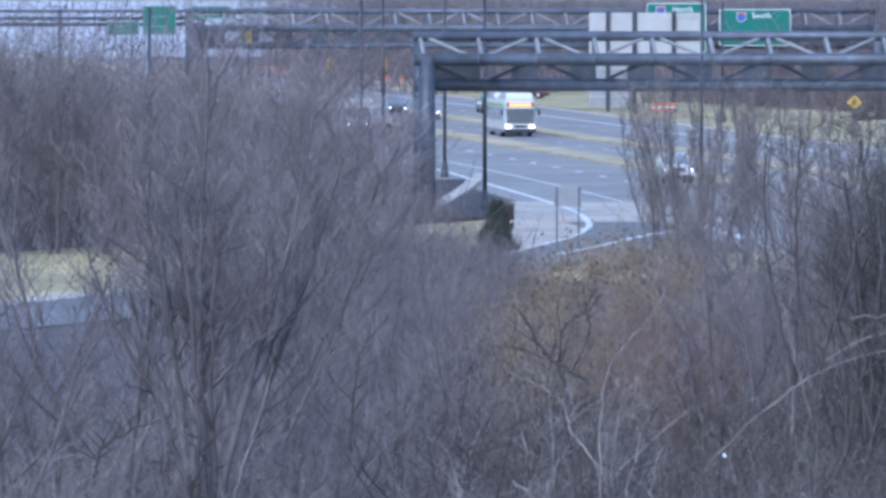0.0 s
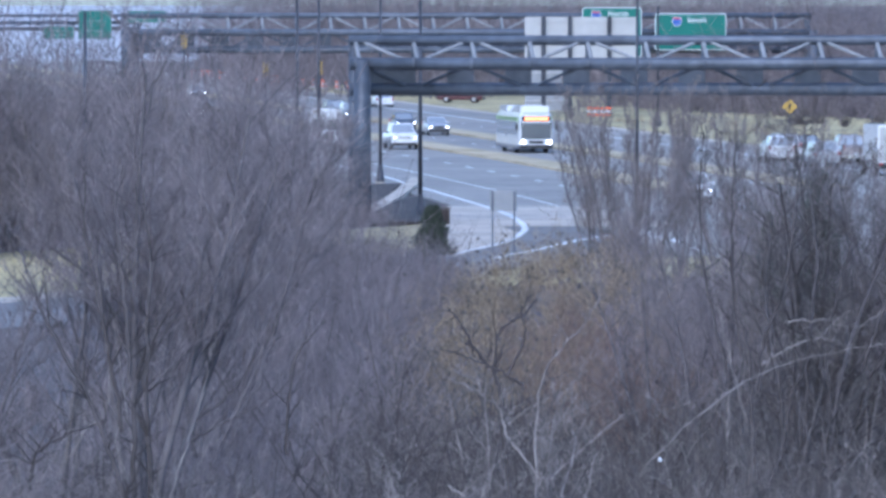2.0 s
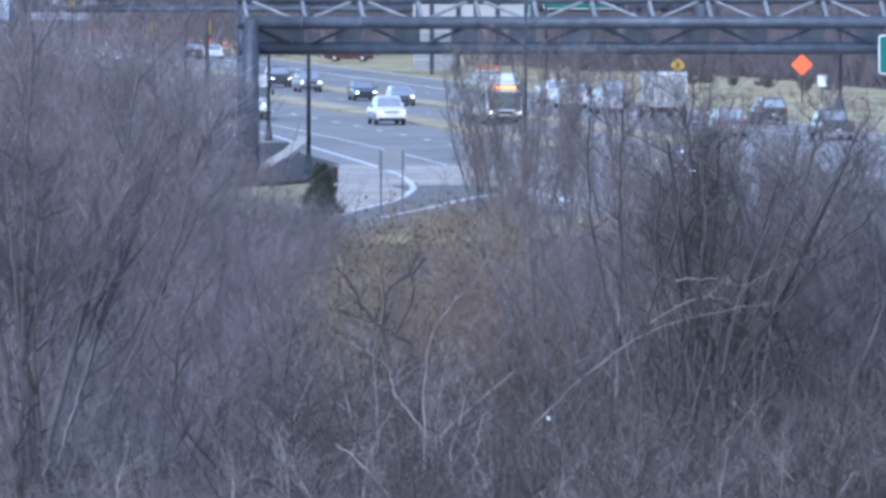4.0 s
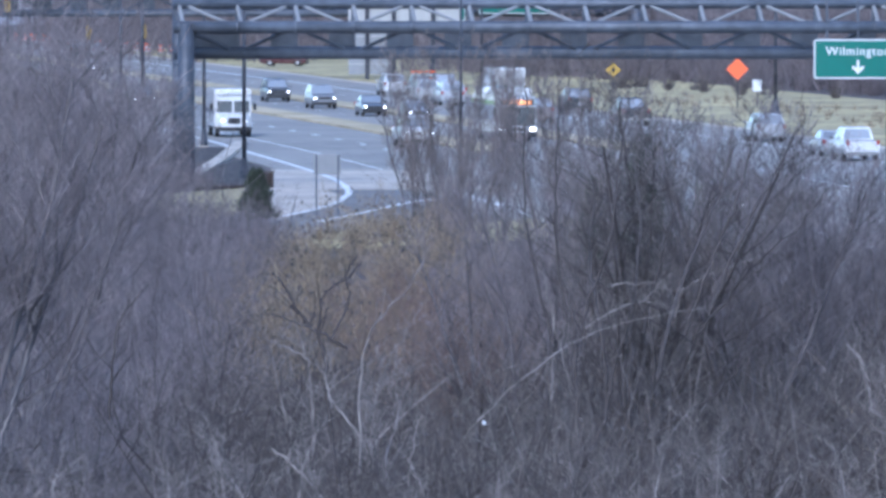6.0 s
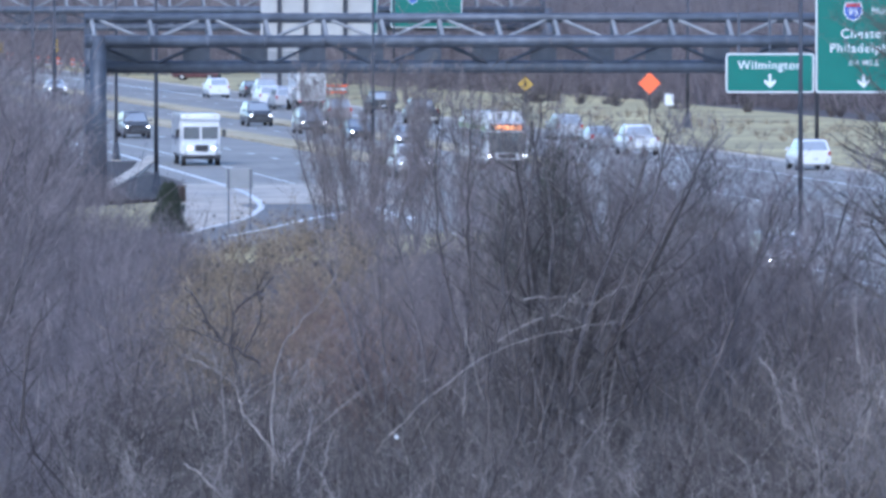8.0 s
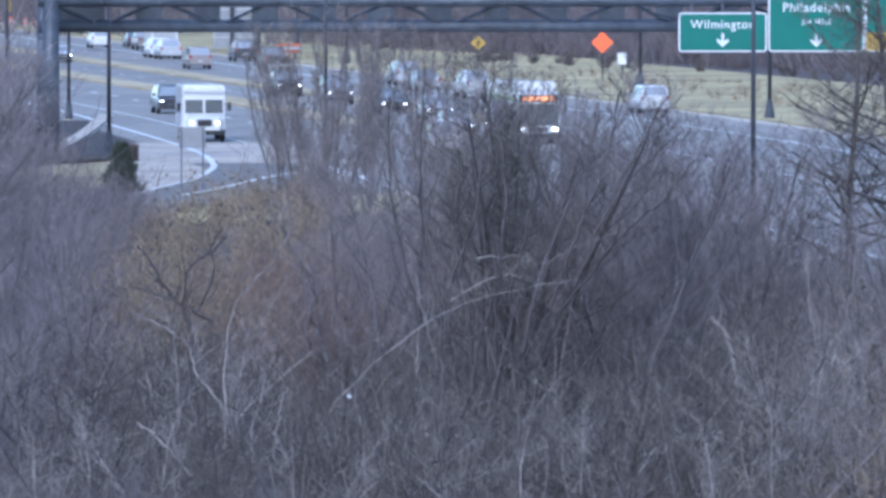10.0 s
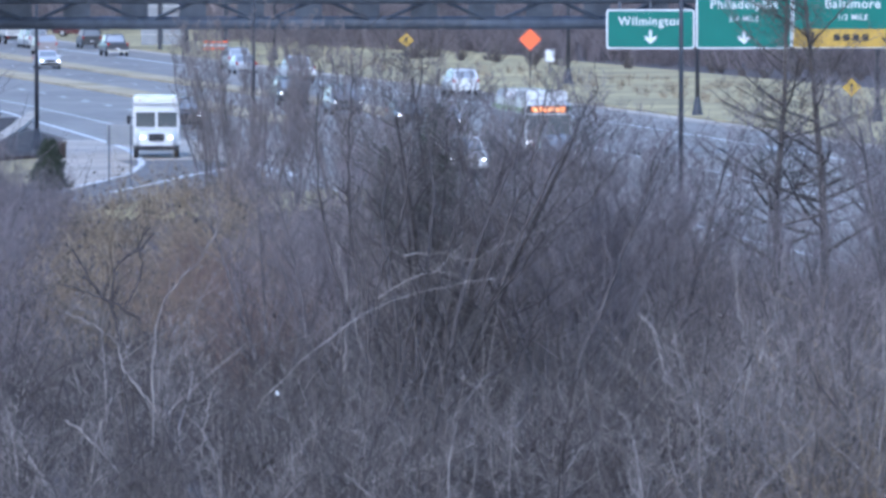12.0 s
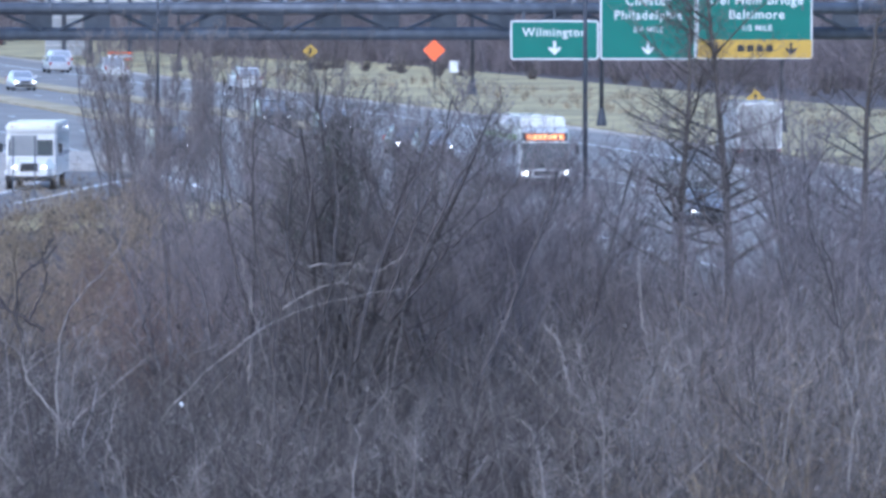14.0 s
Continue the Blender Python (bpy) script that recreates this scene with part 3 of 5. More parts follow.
# ---- trees ----
def grow(rng, height, spread, stems, levels, twigs, lean=0.0, upright=0.6, girth=0.011, crook=0.16, fan=1.2, reach=1.0, clear=0.2):
    """A bare tree as tapered limbs, level by level: lists of (points, radii)."""
    out = [[] for _ in range(levels)]

    def limb(p, d, length, r, lev):
        pts, rad = [p], [r]
        cur, dd = p.copy(), d.copy()
        wob = crook * (0.6 if lev == 0 else 1.0)
        for k in range(4):
            dd = (dd + Vector((rng.gauss(0, wob), rng.gauss(0, wob), rng.gauss(0.06, 0.05)))).normalized()
            cur = cur + dd * (length / 4)
            pts.append(cur.copy())
            rad.append(max(0.005, r * (1 - 0.19 * (k + 1))))
        out[lev].append((pts, rad))
        if lev + 1 < levels:
            n = twigs[lev]
            for j in range(n):
                f0 = 0.15 if lev else clear
                f = f0 + (1 - f0) * (j + rng.random()) / n
                f = min(f, 0.999)
                i = min(3, int(f * 4))
                q = pts[i].lerp(pts[i + 1], f * 4 - i)
                side = Vector((rng.gauss(0, 1), rng.gauss(0, 1), rng.gauss(0.1, 0.3))).normalized()
                nd = (dd * upright + side * spread + Vector((0, 0, 0.22))).normalized()
                ln = length * ((0.6 - 0.3 * f) if lev else reach * (0.52 - 0.3 * f)) * rng.uniform(0.7, 1.25)
                limb(q, nd, ln, max(0.006, rad[i] * (0.5 if lev else 0.42)), lev + 1)
    for s in range(stems):
        a = rng.uniform(0, 6.28)
        o = Vector((math.cos(a), math.sin(a), 0)) * (0.3 * (stems > 1))
        d = (Vector((o.x * rng.uniform(0.2, fan) + lean, o.y * rng.uniform(0.2, fan), 1))).normalized()
        limb(o * 0.6 + Vector((0, 0, -0.1)), d, height * rng.uniform(0.8, 1.0), height * girth * rng.uniform(0.7, 1.15), 0)
    return out


def tree(label, seed, height, spread, stems, twigs, bark, twig, lean=0.0, upright=0.6, girth=0.011, crook=0.16, fan=1.2, reach=1.0, clear=0.2):
    rng = random.Random(seed)
    lv = grow(rng, height, spread, stems, len(twigs) + 1, twigs, lean, upright, girth, crook, fan, reach, clear)
    t = tagged(new("bare_tree"), label, "tree")
    big = [l for lev in lv[:2] for l in lev]
    mid = [l for lev in lv[2:-1] for l in lev]
    for nm, ls, mat, n in (("trunk", big, bark, 6), ("branchwork", mid, twig, 3)):
        if ls:
            ob = new(nm, tubes_mesh(nm, [p for p, r in ls], [r for p, r in ls], mat, n))
            ob.parent = t
            if nm == "branchwork":
                tagged(ob, kind="stuff")
    ls = lv[-1]
    ob = new("twig_spray", tubes_mesh("twig_spray", [p[::2] for p, r in ls], [r[::2] for p, r in ls], twig, 3))
    ob.parent = t
    tagged(ob, kind="stuff")
    return t


def limb(label, pts, r0, r1, mat, seed, twigs=14):
    """One crooked limb through plan points, with side twigs."""
    rng = random.Random(seed)
    t = tagged(new("bare_limb"), label, "branch")
    line = smooth_path(pts, 24)
    line = [q + Vector((rng.gauss(0, 0.02), rng.gauss(0, 0.02), rng.gauss(0, 0.02))) for q in line]
    r0, r1 = r0 * 0.56, r1 * 0.56
    n = len(line)
    rad = [r0 + (r1 - r0) * i / (n - 1) for i in range(n)]
    ob = new("stem", tubes_mesh("stem", [line], [rad], mat, 6))
    ob.parent = t
    ls, rs = [], []
    for k in range(twigs):
        i = rng.randrange(n // 5, n - 1)
        d = Vector((rng.gauss(0, 0.6), rng.gauss(0, 0.5), rng.uniform(0.3, 1.2))).normalized()
        ln = rng.uniform(0.3, 1.2)
        p = line[i]
        q = p + d * ln * 0.5
        e = q + (d + Vector((rng.gauss(0, 0.4), 0, rng.gauss(0.2, 0.3)))).normalized() * ln * 0.5
        ls.append([p, q, e])
        rs.append([rad[i] * 0.5, rad[i] * 0.35, 0.005])
    if ls:
        ob = new("twig_spray", tubes_mesh("twig_spray", ls, rs, mat, 3))
        ob.parent = t
        tagged(ob, kind="stuff")
    return t


def thicket(name, label, bushes, region, hmin, hmax, mat, seed, per=7, r=0.012, lean=0.6, stems=26, heads=0.0):
    """Dense bare brush: bushes of arching stems with side twigs spread over a plan region, as one joined growth."""
    rg = np.random.default_rng(seed)
    (x0, y0), (x1, y1), (x2, y2), (x3, y3) = region
    if stems == 26:
        bushes = int(bushes * 0.62)
    a, b = rg.random(bushes), rg.random(bushes)
    bx = (1 - b) * ((1 - a) * x0 + a * x1) + b * ((1 - a) * x3 + a * x2)
    by = (1 - b) * ((1 - a) * y0 + a * y1) + b * ((1 - a) * y3 + a * y2)
    bh = hmin + (hmax - hmin) * rg.random(bushes) ** 1.6
    n = bushes * stems
    bi = np.repeat(np.arange(bushes), stems)
    hh = bh[bi] * rg.uniform(0.55, 1.0, n)
    off = rg.normal(0, 0.1, (n, 2)) * bh[bi, None]
    base = np.stack([bx[bi] + off[:, 0], by[bi] + off[:, 1], np.full(n, -0.1)], -1)
    d = np.stack([rg.normal(0, lean, n) + off[:, 0] * 0.3, rg.normal(0, lean, n), np.ones(n)], -1)
    d /= np.linalg.norm(d, axis=1)[:, None]
    k = np.linspace(0, 1, 4)[None, :, None]
    bend = rg.normal(0, 0.2, (n, 1, 3)) * hh[:, None, None]
    sl = base[:, None, :] + d[:, None, :] * hh[:, None, None] * k + bend * (k ** 2)
    rad = r * (0.4 + 1.2 * rg.random(n) ** 2)[:, None] * np.array([[1.3, 1.0, 0.75, 0.4]])
    ti = np.repeat(np.arange(n), per)
    m = len(ti)
    f = 0.15 + 0.8 * rg.random(m)
    j = np.minimum((f * 3).astype(int), 2)
    fr = f * 3 - j
    p = sl[ti, j] * (1 - fr)[:, None] + sl[ti, j + 1] * fr[:, None]
    td = np.stack([rg.normal(0, 0.75, m), rg.normal(0, 0.75, m), 0.2 + rg.random(m) * 0.8], -1)
    td /= np.linalg.norm(td, axis=1)[:, None]
    tl = hh[ti] * (0.12 + 0.26 * rg.random(m))
    k3 = np.linspace(0, 1, 3)[None, :, None]
    tw = p[:, None, :] + td[:, None, :] * tl[:, None, None] * k3 + rg.normal(0, 0.2, (m, 1, 3)) * tl[:, None, None] * (k3 ** 2)
    tr = (r * rg.uniform(0.35, 0.7, m))[:, None] * np.array([[1.0, 0.75, 0.4]])
    thing = tagged(new(name, tubes_mesh(name, sl, rad, mat, 3)), label, "brush", kind="stuff")
    ob = new("twig_spray", tubes_mesh("twig_spray", tw, tr, mat, 3))
    ob.parent = thing
    if heads:
        pick = rg.random(m) < heads
        tip, dirn = tw[pick, -1], td[pick]
        hl = np.concatenate([tip[:, None, :] - dirn[:, None, :] * q for q in (0.1, 0.04, -0.03)], 1)
        hb = new("seed_head", tubes_mesh("seed_head", hl, np.full((len(tip), 1), 0.055) * np.array([[0.5, 1.0, 0.2]]), TWIGBROWN, 4))
        hb.parent = thing
        tagged(hb, kind="stuff")
    tagged(ob, kind="stuff")
    return thing


def cedar(label, seed, h, w):
    """A small evergreen: trunk and a ragged cone of short dark sprays."""
    rg = np.random.default_rng(seed)
    t = tagged(new("cedar"), label, "evergreen tree")
    part("trunk", rod(bmesh.new(), (0, 0, -0.1), (0, 0, h * 0.9), 0.09, 0.02, 8), BARKBROWN, t)
    n = 2000
    f = rg.random(n) ** 0.8
    ang = rg.random(n) * 6.283
    rr = w * (1 - f) ** 0.8 * (0.35 + 0.65 * rg.random(n)) * (1 + 0.4 * np.sin(ang * 3 + f * 14)) + 0.05
    p = np.stack([np.cos(ang) * rr, np.sin(ang) * rr, 0.15 + f * (h - 0.2)], -1)
    d = np.stack([np.cos(ang), np.sin(ang), 0.7 + rg.random(n)], -1) + rg.normal(0, 0.3, (n, 3))
    d /= np.linalg.norm(d, axis=1)[:, None]
    ln = 0.14 + 0.22 * rg.random(n)
    k3 = np.linspace(0, 1, 3)[None, :, None]
    ob = new("foliage", tubes_mesh("foliage", p[:, None, :] + d[:, None, :] * ln[:, None, None] * k3, np.full((n, 1), 0.035) * np.array([[0.8, 1.0, 0.3]]), NEEDLE, 4))
    ob.parent = t
    return t


def put(t, x, y, turn=0):
    t.matrix_basis = pose(x, y, 0, 0, 0, turn)
    return t


def again(t, x, y, turn, s=1.0):
    c = copy_thing(t, pose(x, y, 0, 0, 0, turn))
    c.scale = (s, s, s)
    return c


# big multi-stemmed trees near the camera
big_left = put(tree("tall bare multi-stemmed tree with grey bark in the thicket", 11, 10.6, 0.8, 5, (16, 9, 6), BARK, TWIG, 0, 0.7, 0.0105, 0.16, 0.2, 0.8, 0.34), -4.7, 152, 20)
big_right = put(tree("broad bare tree with dark spreading limbs and upright twigs", 23, 9.2, 1.0, 8, (12, 8, 5), DARKSTEM, TWIGBROWN, 0, 0.6, 0.0085, 0.24, 1.5), 9.6, 170, 0)
slim = put(tree("slim bare tree with grey bark", 31, 9.4, 0.75, 3, (13, 9, 6), BARK, TWIG, 0, 0.6, 0.0105, 0.2, 1.1), -6.9, 160, 0)
road_tree = put(tree("bare roadside tree with straight trunk and rising limbs", 47, 11.9, 1.0, 1, (26, 8, 6), BARKBROWN, TWIGBROWN, 0, 0.2, 0.0135, 0.13, 1.0, 0.8, 0.33), 20.2, 195, 0)
again(road_tree, 21.5, 196, 130, 1.06)
again(road_tree, 24.7, 195, 250, 0.98)
thin = put(tree("thin bare sapling with rising twigs", 53, 8.8, 0.5, 4, (28, 7, 4), BARK, SAPLING, 0, 0.45, 0.0048, 0.13, 0.5, 0.34), 9.6, 320, 0)
for x, y, a, s in ((9.0, 326, 20, 0.9), (11.6, 322, 140, 1.0), (12.6, 316, 260, 0.86), (14.0, 310, 320, 0.95), (15.6, 300, 10, 0.85), (17.3, 290, 110, 0.8), (18.6, 282, 200, 0.75), (12.9, 326, 80, 0.95), (16.6, 310, 170, 0.82), (11.0, 328, 310, 0.95), (14.8, 316, 75, 0.9), (10.6, 312, 240, 0.75)):
    again(thin, x, y, a, s)
# wood behind the mown grass
for i in range(15):
    rr = random.Random(100 + i)
    again(slim if i % 2 else thin, -26 + i * 1.25 + rr.uniform(-0.6, 0.6), 336 + rr.uniform(-4, 14), rr.uniform(0, 360), rr.uniform(0.85, 1.12))
# trees among the brush beside the ramp
for x, y, a, s in ((-8.8, 150, 100, 0.8), (-4.0, 188, 200, 0.95), (-4.6, 206, 30, 1.0), (-6.4, 216, 90, 1.0), (-4.2, 228, 150, 0.95), (-5.2, 244, 15, 0.95), (-4.2, 178, 75, 0.8), (-6.0, 190, 190, 0.85), (-3.4, 200, 260, 0.8), (-4.0, 262, 45, 0.95), (-3.3, 286, 120, 0.85), (-6.2, 268, 220, 0.95), (-4.9, 290, 310, 0.9)):
    again(slim, x, y, a, s)
for x, y, a, s in ((11.8, 185, 0, 0.8), (14.0, 180, 80, 0.72), (17.0, 174, 140, 0.66), (6.8, 184, 210, 0.66), (19.0, 168, 300, 0.66), (15.6, 190, 40, 0.75), (21.5, 172, 20, 0.62), (22.4, 188, 75, 0.9), (23.6, 192, 200, 0.85), (23.0, 182, 140, 0.8), (17.4, 218, 60, 0.66), (19.3, 212, 160, 0.62), (13.0, 176, 33, 0.85), (12.2, 170, 50, 0.92), (14.6, 174, 190, 0.86), (7.6, 176, 120, 0.8)):
    again(slim, x, y, a, s)
# gnarled pale shrubs in the foreground
gnarl = put(tree("gnarled bare shrub with pale crooked limbs", 71, 4.6, 1.0, 4, (6, 5, 4), TWIGPALE, TWIGPALE, 0, 0.5, 0.009, 0.34, 3.0), 2.6, 165, 0)
for x, y, a, s in ((3.8, 160, 90, 0.85), (-3.0, 140, 200, 0.7), (0.3, 146, 300, 0.75), (13.5, 142, 40, 0.85), (17.0, 146, 150, 0.9), (19.0, 152, 250, 1.0), (-8.5, 142, 330, 0.7), (6.0, 148, 20, 0.7), (10.0, 144, 60, 0.7), (-6.4, 139, 110, 0.75), (-4.6, 147, 15, 0.8), (-0.8, 139, 250, 0.65), (1.8, 143, 140, 0.75), (4.2, 140, 330, 0.65), (8.2, 141, 210, 0.65), (11.8, 140, 285, 0.7), (14.8, 148, 95, 0.95), (16.2, 151, 5, 1.05), (17.8, 143, 170, 0.85), (18.6, 147, 310, 0.95)):
    again(gnarl, x, y, a, s)


sumac = put(tree("crooked bare shrub with thick dark forked stems", 91, 4.2, 0.9, 3, (4, 3), DARKSTEM, TWIGBROWN, 0, 0.9, 0.009, 0.42, 2.6), 1.2, 150, 0)
for x, y, a, s in ((4.6, 148, 80, 0.9), (-1.6, 144, 160, 0.85), (-6.0, 143, 230, 0.8), (6.6, 145, 300, 0.8), (11.4, 146, 20, 0.95), (13.0, 150, 120, 1.0), (18.0, 147, 200, 0.95), (-8.2, 147, 40, 0.9), (15.4, 143, 260, 0.75), (0.2, 152, 330, 1.05)):
    again(sumac, x, y, a, s)


# crooked limbs that stand out of the brush
limb("long pale leaning branch rising out of the brush", [(5.14, 150.0, 2.55), (5.75, 150.0, 3.22), (6.89, 150.5, 4.12), (7.65, 151.0, 4.54), (8.71, 151.0, 4.88), (10.17, 151.0, 5.13)], 0.035, 0.012, TWIGPALE, 1, 16)
limb("crooked bare limb rising out of the brush", [(2.69, 152.0, 1.35), (2.53, 152.0, 3.16), (2.46, 152.0, 4.06), (2.27, 152.0, 4.57), (1.88, 152.0, 5.08), (1.56, 152.0, 5.62), (1.2, 152.0, 5.76)], 0.1, 0.035, DARKSTEM, 2, 5)
limb("crooked bare limb rising out of the brush", [(2.27, 152.0, 4.57), (2.46, 152.0, 5.36), (2.95, 152.0, 5.67), (3.18, 152.0, 5.98)], 0.06, 0.03, DARKSTEM, 3, 4)
limb("crooked pale limb rising out of the brush", [(3.18, 154.0, 1.55), (3.23, 154.0, 3.96), (3.71, 154.0, 4.85), (4.19, 154.0, 5.42), (4.6, 154.0, 6.15)], 0.055, 0.022, TWIGPALE, 4, 10)
limb("pale broken stem rising out of the brush", [(3.97, 146.0, 1.78), (3.99, 146.0, 2.32), (4.17, 146.0, 3.3)], 0.035, 0.02, TWIGPALE, 5, 3)
limb("pale broken stem rising out of the brush", [(3.84, 150.0, 3.39), (3.81, 150.0, 3.84), (3.84, 150.0, 4.39)], 0.035, 0.025, TWIGPALE, 6, 3)
limb("pale broken stem rising out of the brush", [(7.12, 155.0, 2.63), (7.13, 155.0, 3.33), (7.17, 155.0, 4.02)], 0.04, 0.03, TWIGPALE, 7, 3)
limb("pale upright limb rising out of the brush", [(7.8, 160.0, 2.8), (7.36, 160.0, 4.59), (7.15, 160.0, 5.42), (6.97, 160.0, 6.25)], 0.04, 0.014, TWIGPALE, 8, 12)
limb("pale arching limb rising out of the brush", [(15.44, 152.0, 2.14), (15.21, 152.0, 3.16), (15.04, 152.0, 4.29), (14.85, 152.0, 4.97), (14.79, 152.0, 5.7)], 0.028, 0.012, TWIGPALE, 9, 8)
limb("dark bare limb rising out of the brush", [(19.03, 150.0, 2.72), (18.78, 150.0, 3.72), (18.47, 150.0, 5.17), (18.08, 150.0, 6.29)], 0.07, 0.02, DARKSTEM, 10, 16)
limb("dark bare sapling stem rising out of the brush", [(16.48, 146.0, 1.02), (16.46, 146.0, 2.32), (16.48, 146.0, 3.41), (16.46, 146.0, 4.38)], 0.07, 0.015, DARKSTEM, 11, 26)
limb("dark leaning stem rising out of the brush", [(-4.68, 145.0, 1.53), (-4.89, 145.0, 2.5), (-5.58, 146.0, 4.28), (-6.49, 147.0, 5.86), (-6.98, 148.0, 7.14)], 0.13, 0.03, DARKSTEM, 12, 22)
limb("pale leaning stem rising out of the brush", [(-3.95, 144.0, 2.46), (-3.68, 144.0, 3.42), (-3.39, 145.0, 4.33), (-3.17, 145.0, 5.41)], 0.026, 0.012, TWIGPALE, 13, 10)
limb("dark crooked stem rising out of the brush", [(0.93, 146.0, 1.45), (0.5, 146.0, 2.43), (0.72, 146.0, 3.19), (1.58, 146.0, 3.84)], 0.06, 0.02, DARKSTEM, 14, 14)

limb("dark slim stem rising out of the brush", [(-4.33, 146.0, 1.02), (-4.41, 146.0, 3.19), (-4.5, 147.0, 4.88), (-4.45, 148.0, 6.59), (-4.61, 149.0, 8.21)], 0.13, 0.04, DARKSTEM, 15, 24)
limb("dark slim stem rising out of the brush", [(-4.77, 146.0, 1.02), (-4.69, 146.0, 3.41), (-4.85, 147.0, 5.31), (-5.05, 148.0, 7.03), (-5.16, 149.0, 8.21)], 0.12, 0.03, DARKSTEM, 16, 24)
limb("dark forked stem rising out of the brush", [(8.41, 158.0, 0.1), (8.47, 158.0, 2.1), (8.29, 158.0, 4.21), (8.11, 159.0, 5.93), (8.26, 160.0, 7.32)], 0.13, 0.04, DARKSTEM, 17, 26)
limb("dark forked stem rising out of the brush", [(9.12, 158.0, 0.1), (9.23, 158.0, 2.1), (9.59, 158.0, 3.86), (10.12, 159.0, 5.46), (10.9, 160.0, 7.08), (11.25, 160.0, 8.27)], 0.13, 0.03, DARKSTEM, 18, 26)
limb("dark forked stem rising out of the brush", [(8.82, 158.0, 0.1), (8.88, 158.0, 2.45), (8.94, 158.0, 4.56), (9.17, 159.0, 6.29), (9.11, 160.0, 7.92)], 0.12, 0.03, DARKSTEM, 19, 26)

limb("pale level branch crossing the bare tree", [(8.46, 157.0, 5.29), (9.23, 157.0, 5.32), (9.81, 157.0, 5.17), (10.76, 157.0, 5.6), (11.52, 157.0, 5.85)], 0.045, 0.016, TWIGPALE, 31, 9)
limb("pale arching branch crossing the bare tree", [(7.84, 156.0, 4.46), (8.79, 156.0, 4.94), (9.45, 156.0, 4.94), (9.74, 156.0, 4.6)], 0.04, 0.014, TWIGPALE, 32, 8)
limb("dark side stem of a bare sapling", [(16.48, 146.0, 2.56), (16.17, 146.0, 2.88), (15.86, 146.0, 3.27), (15.67, 146.0, 3.84)], 0.05, 0.015, DARKSTEM, 33, 10)
limb("dark leaning stem rising out of the brush", [(16.52, 146.0, 1.27), (17.06, 146.0, 1.99), (17.51, 146.0, 2.88), (17.65, 146.0, 3.62)], 0.055, 0.015, DARKSTEM, 34, 12)
limb("dark leaning stem rising out of the brush", [(12.85, 147.0, 1.05), (13.15, 147.0, 1.73), (13.86, 147.0, 2.54), (14.22, 147.0, 3.13)], 0.05, 0.015, DARKSTEM, 35, 10)
limb("dark leaning stem rising out of the brush", [(9.36, 147.0, 1.05), (9.9, 147.0, 1.6), (10.46, 147.0, 2.09), (10.67, 147.0, 2.69)], 0.05, 0.015, DARKSTEM, 36, 10)
limb("pale broken stem rising out of the brush", [(12.94, 152.0, 4.33), (13.22, 152.0, 3.87), (13.4, 152.0, 3.14)], 0.03, 0.035, TWIGPALE, 37, 3)
limb("pale crooked stem rising out of the brush", [(15.33, 146.0, 1.04), (15.1, 146.0, 1.8), (14.97, 146.0, 2.43), (15.14, 146.0, 3.14), (15.07, 146.0, 3.57)], 0.04, 0.02, TWIGPALE, 38, 8)
limb("pale broken stem rising out of the brush", [(14.03, 145.0, 1.7), (13.76, 145.0, 2.01), (13.54, 145.0, 2.23)], 0.05, 0.05, TWIGPALE, 39, 2)

limb("dark upright branch of a bare tree", [(9.96, 156.0, 4.31), (10.34, 156.0, 5.5), (10.9, 156.0, 6.84), (11.19, 156.0, 7.76), (11.4, 156.0, 8.81)], 0.07, 0.025, DARKSTEM, 61, 16)
limb("dark upright branch of a bare tree", [(10.43, 156.0, 4.77), (10.9, 156.0, 5.93), (11.47, 156.0, 7.05), (11.89, 156.0, 7.83), (12.32, 156.0, 8.74)], 0.07, 0.025, DARKSTEM, 62, 16)
limb("dark upright branch of a bare tree", [(7.84, 156.0, 3.84), (7.87, 156.0, 4.79), (8.36, 156.0, 6.13), (8.57, 156.0, 7.9), (8.79, 156.0, 9.16)], 0.08, 0.03, DARKSTEM, 63, 18)
limb("dark upright branch of a bare tree", [(7.22, 157.0, 4.26), (6.81, 157.0, 5.89), (6.65, 157.0, 7.16), (6.67, 157.0, 8.58), (6.72, 157.0, 9.28)], 0.06, 0.02, DARKSTEM, 64, 16)
limb("dark upright branch of a bare tree", [(7.57, 157.0, 4.49), (7.34, 157.0, 5.89), (7.28, 157.0, 7.16), (7.35, 157.0, 8.58), (7.41, 157.0, 9.22)], 0.06, 0.02, DARKSTEM, 65, 16)
limb("dark upright branch of a bare tree", [(10.26, 157.0, 4.26), (10.97, 157.0, 5.11), (11.61, 157.0, 5.88), (12.4, 157.0, 6.52), (12.96, 157.0, 7.3)], 0.06, 0.02, DARKSTEM, 66, 18)
limb("dark upright branch of a bare tree", [(9.09, 157.0, 4.26), (9.44, 157.0, 5.66), (9.74, 157.0, 6.94), (9.56, 157.0, 8.0), (9.68, 157.0, 8.81)], 0.06, 0.02, DARKSTEM, 67, 16)
limb("dark slim trunk of a bare tree", [(7.75, 155.0, 0.54), (7.79, 155.0, 1.78), (7.64, 155.0, 3.2), (7.61, 155.0, 4.36), (7.47, 155.0, 5.28)], 0.11, 0.05, DARKSTEM, 68, 8)
limb("dark slim trunk of a bare tree", [(7.79, 155.0, 1.78), (8.17, 155.0, 2.48), (8.37, 155.0, 3.55), (8.59, 155.0, 4.23), (8.86, 155.0, 5.05)], 0.1, 0.045, DARKSTEM, 69, 8)
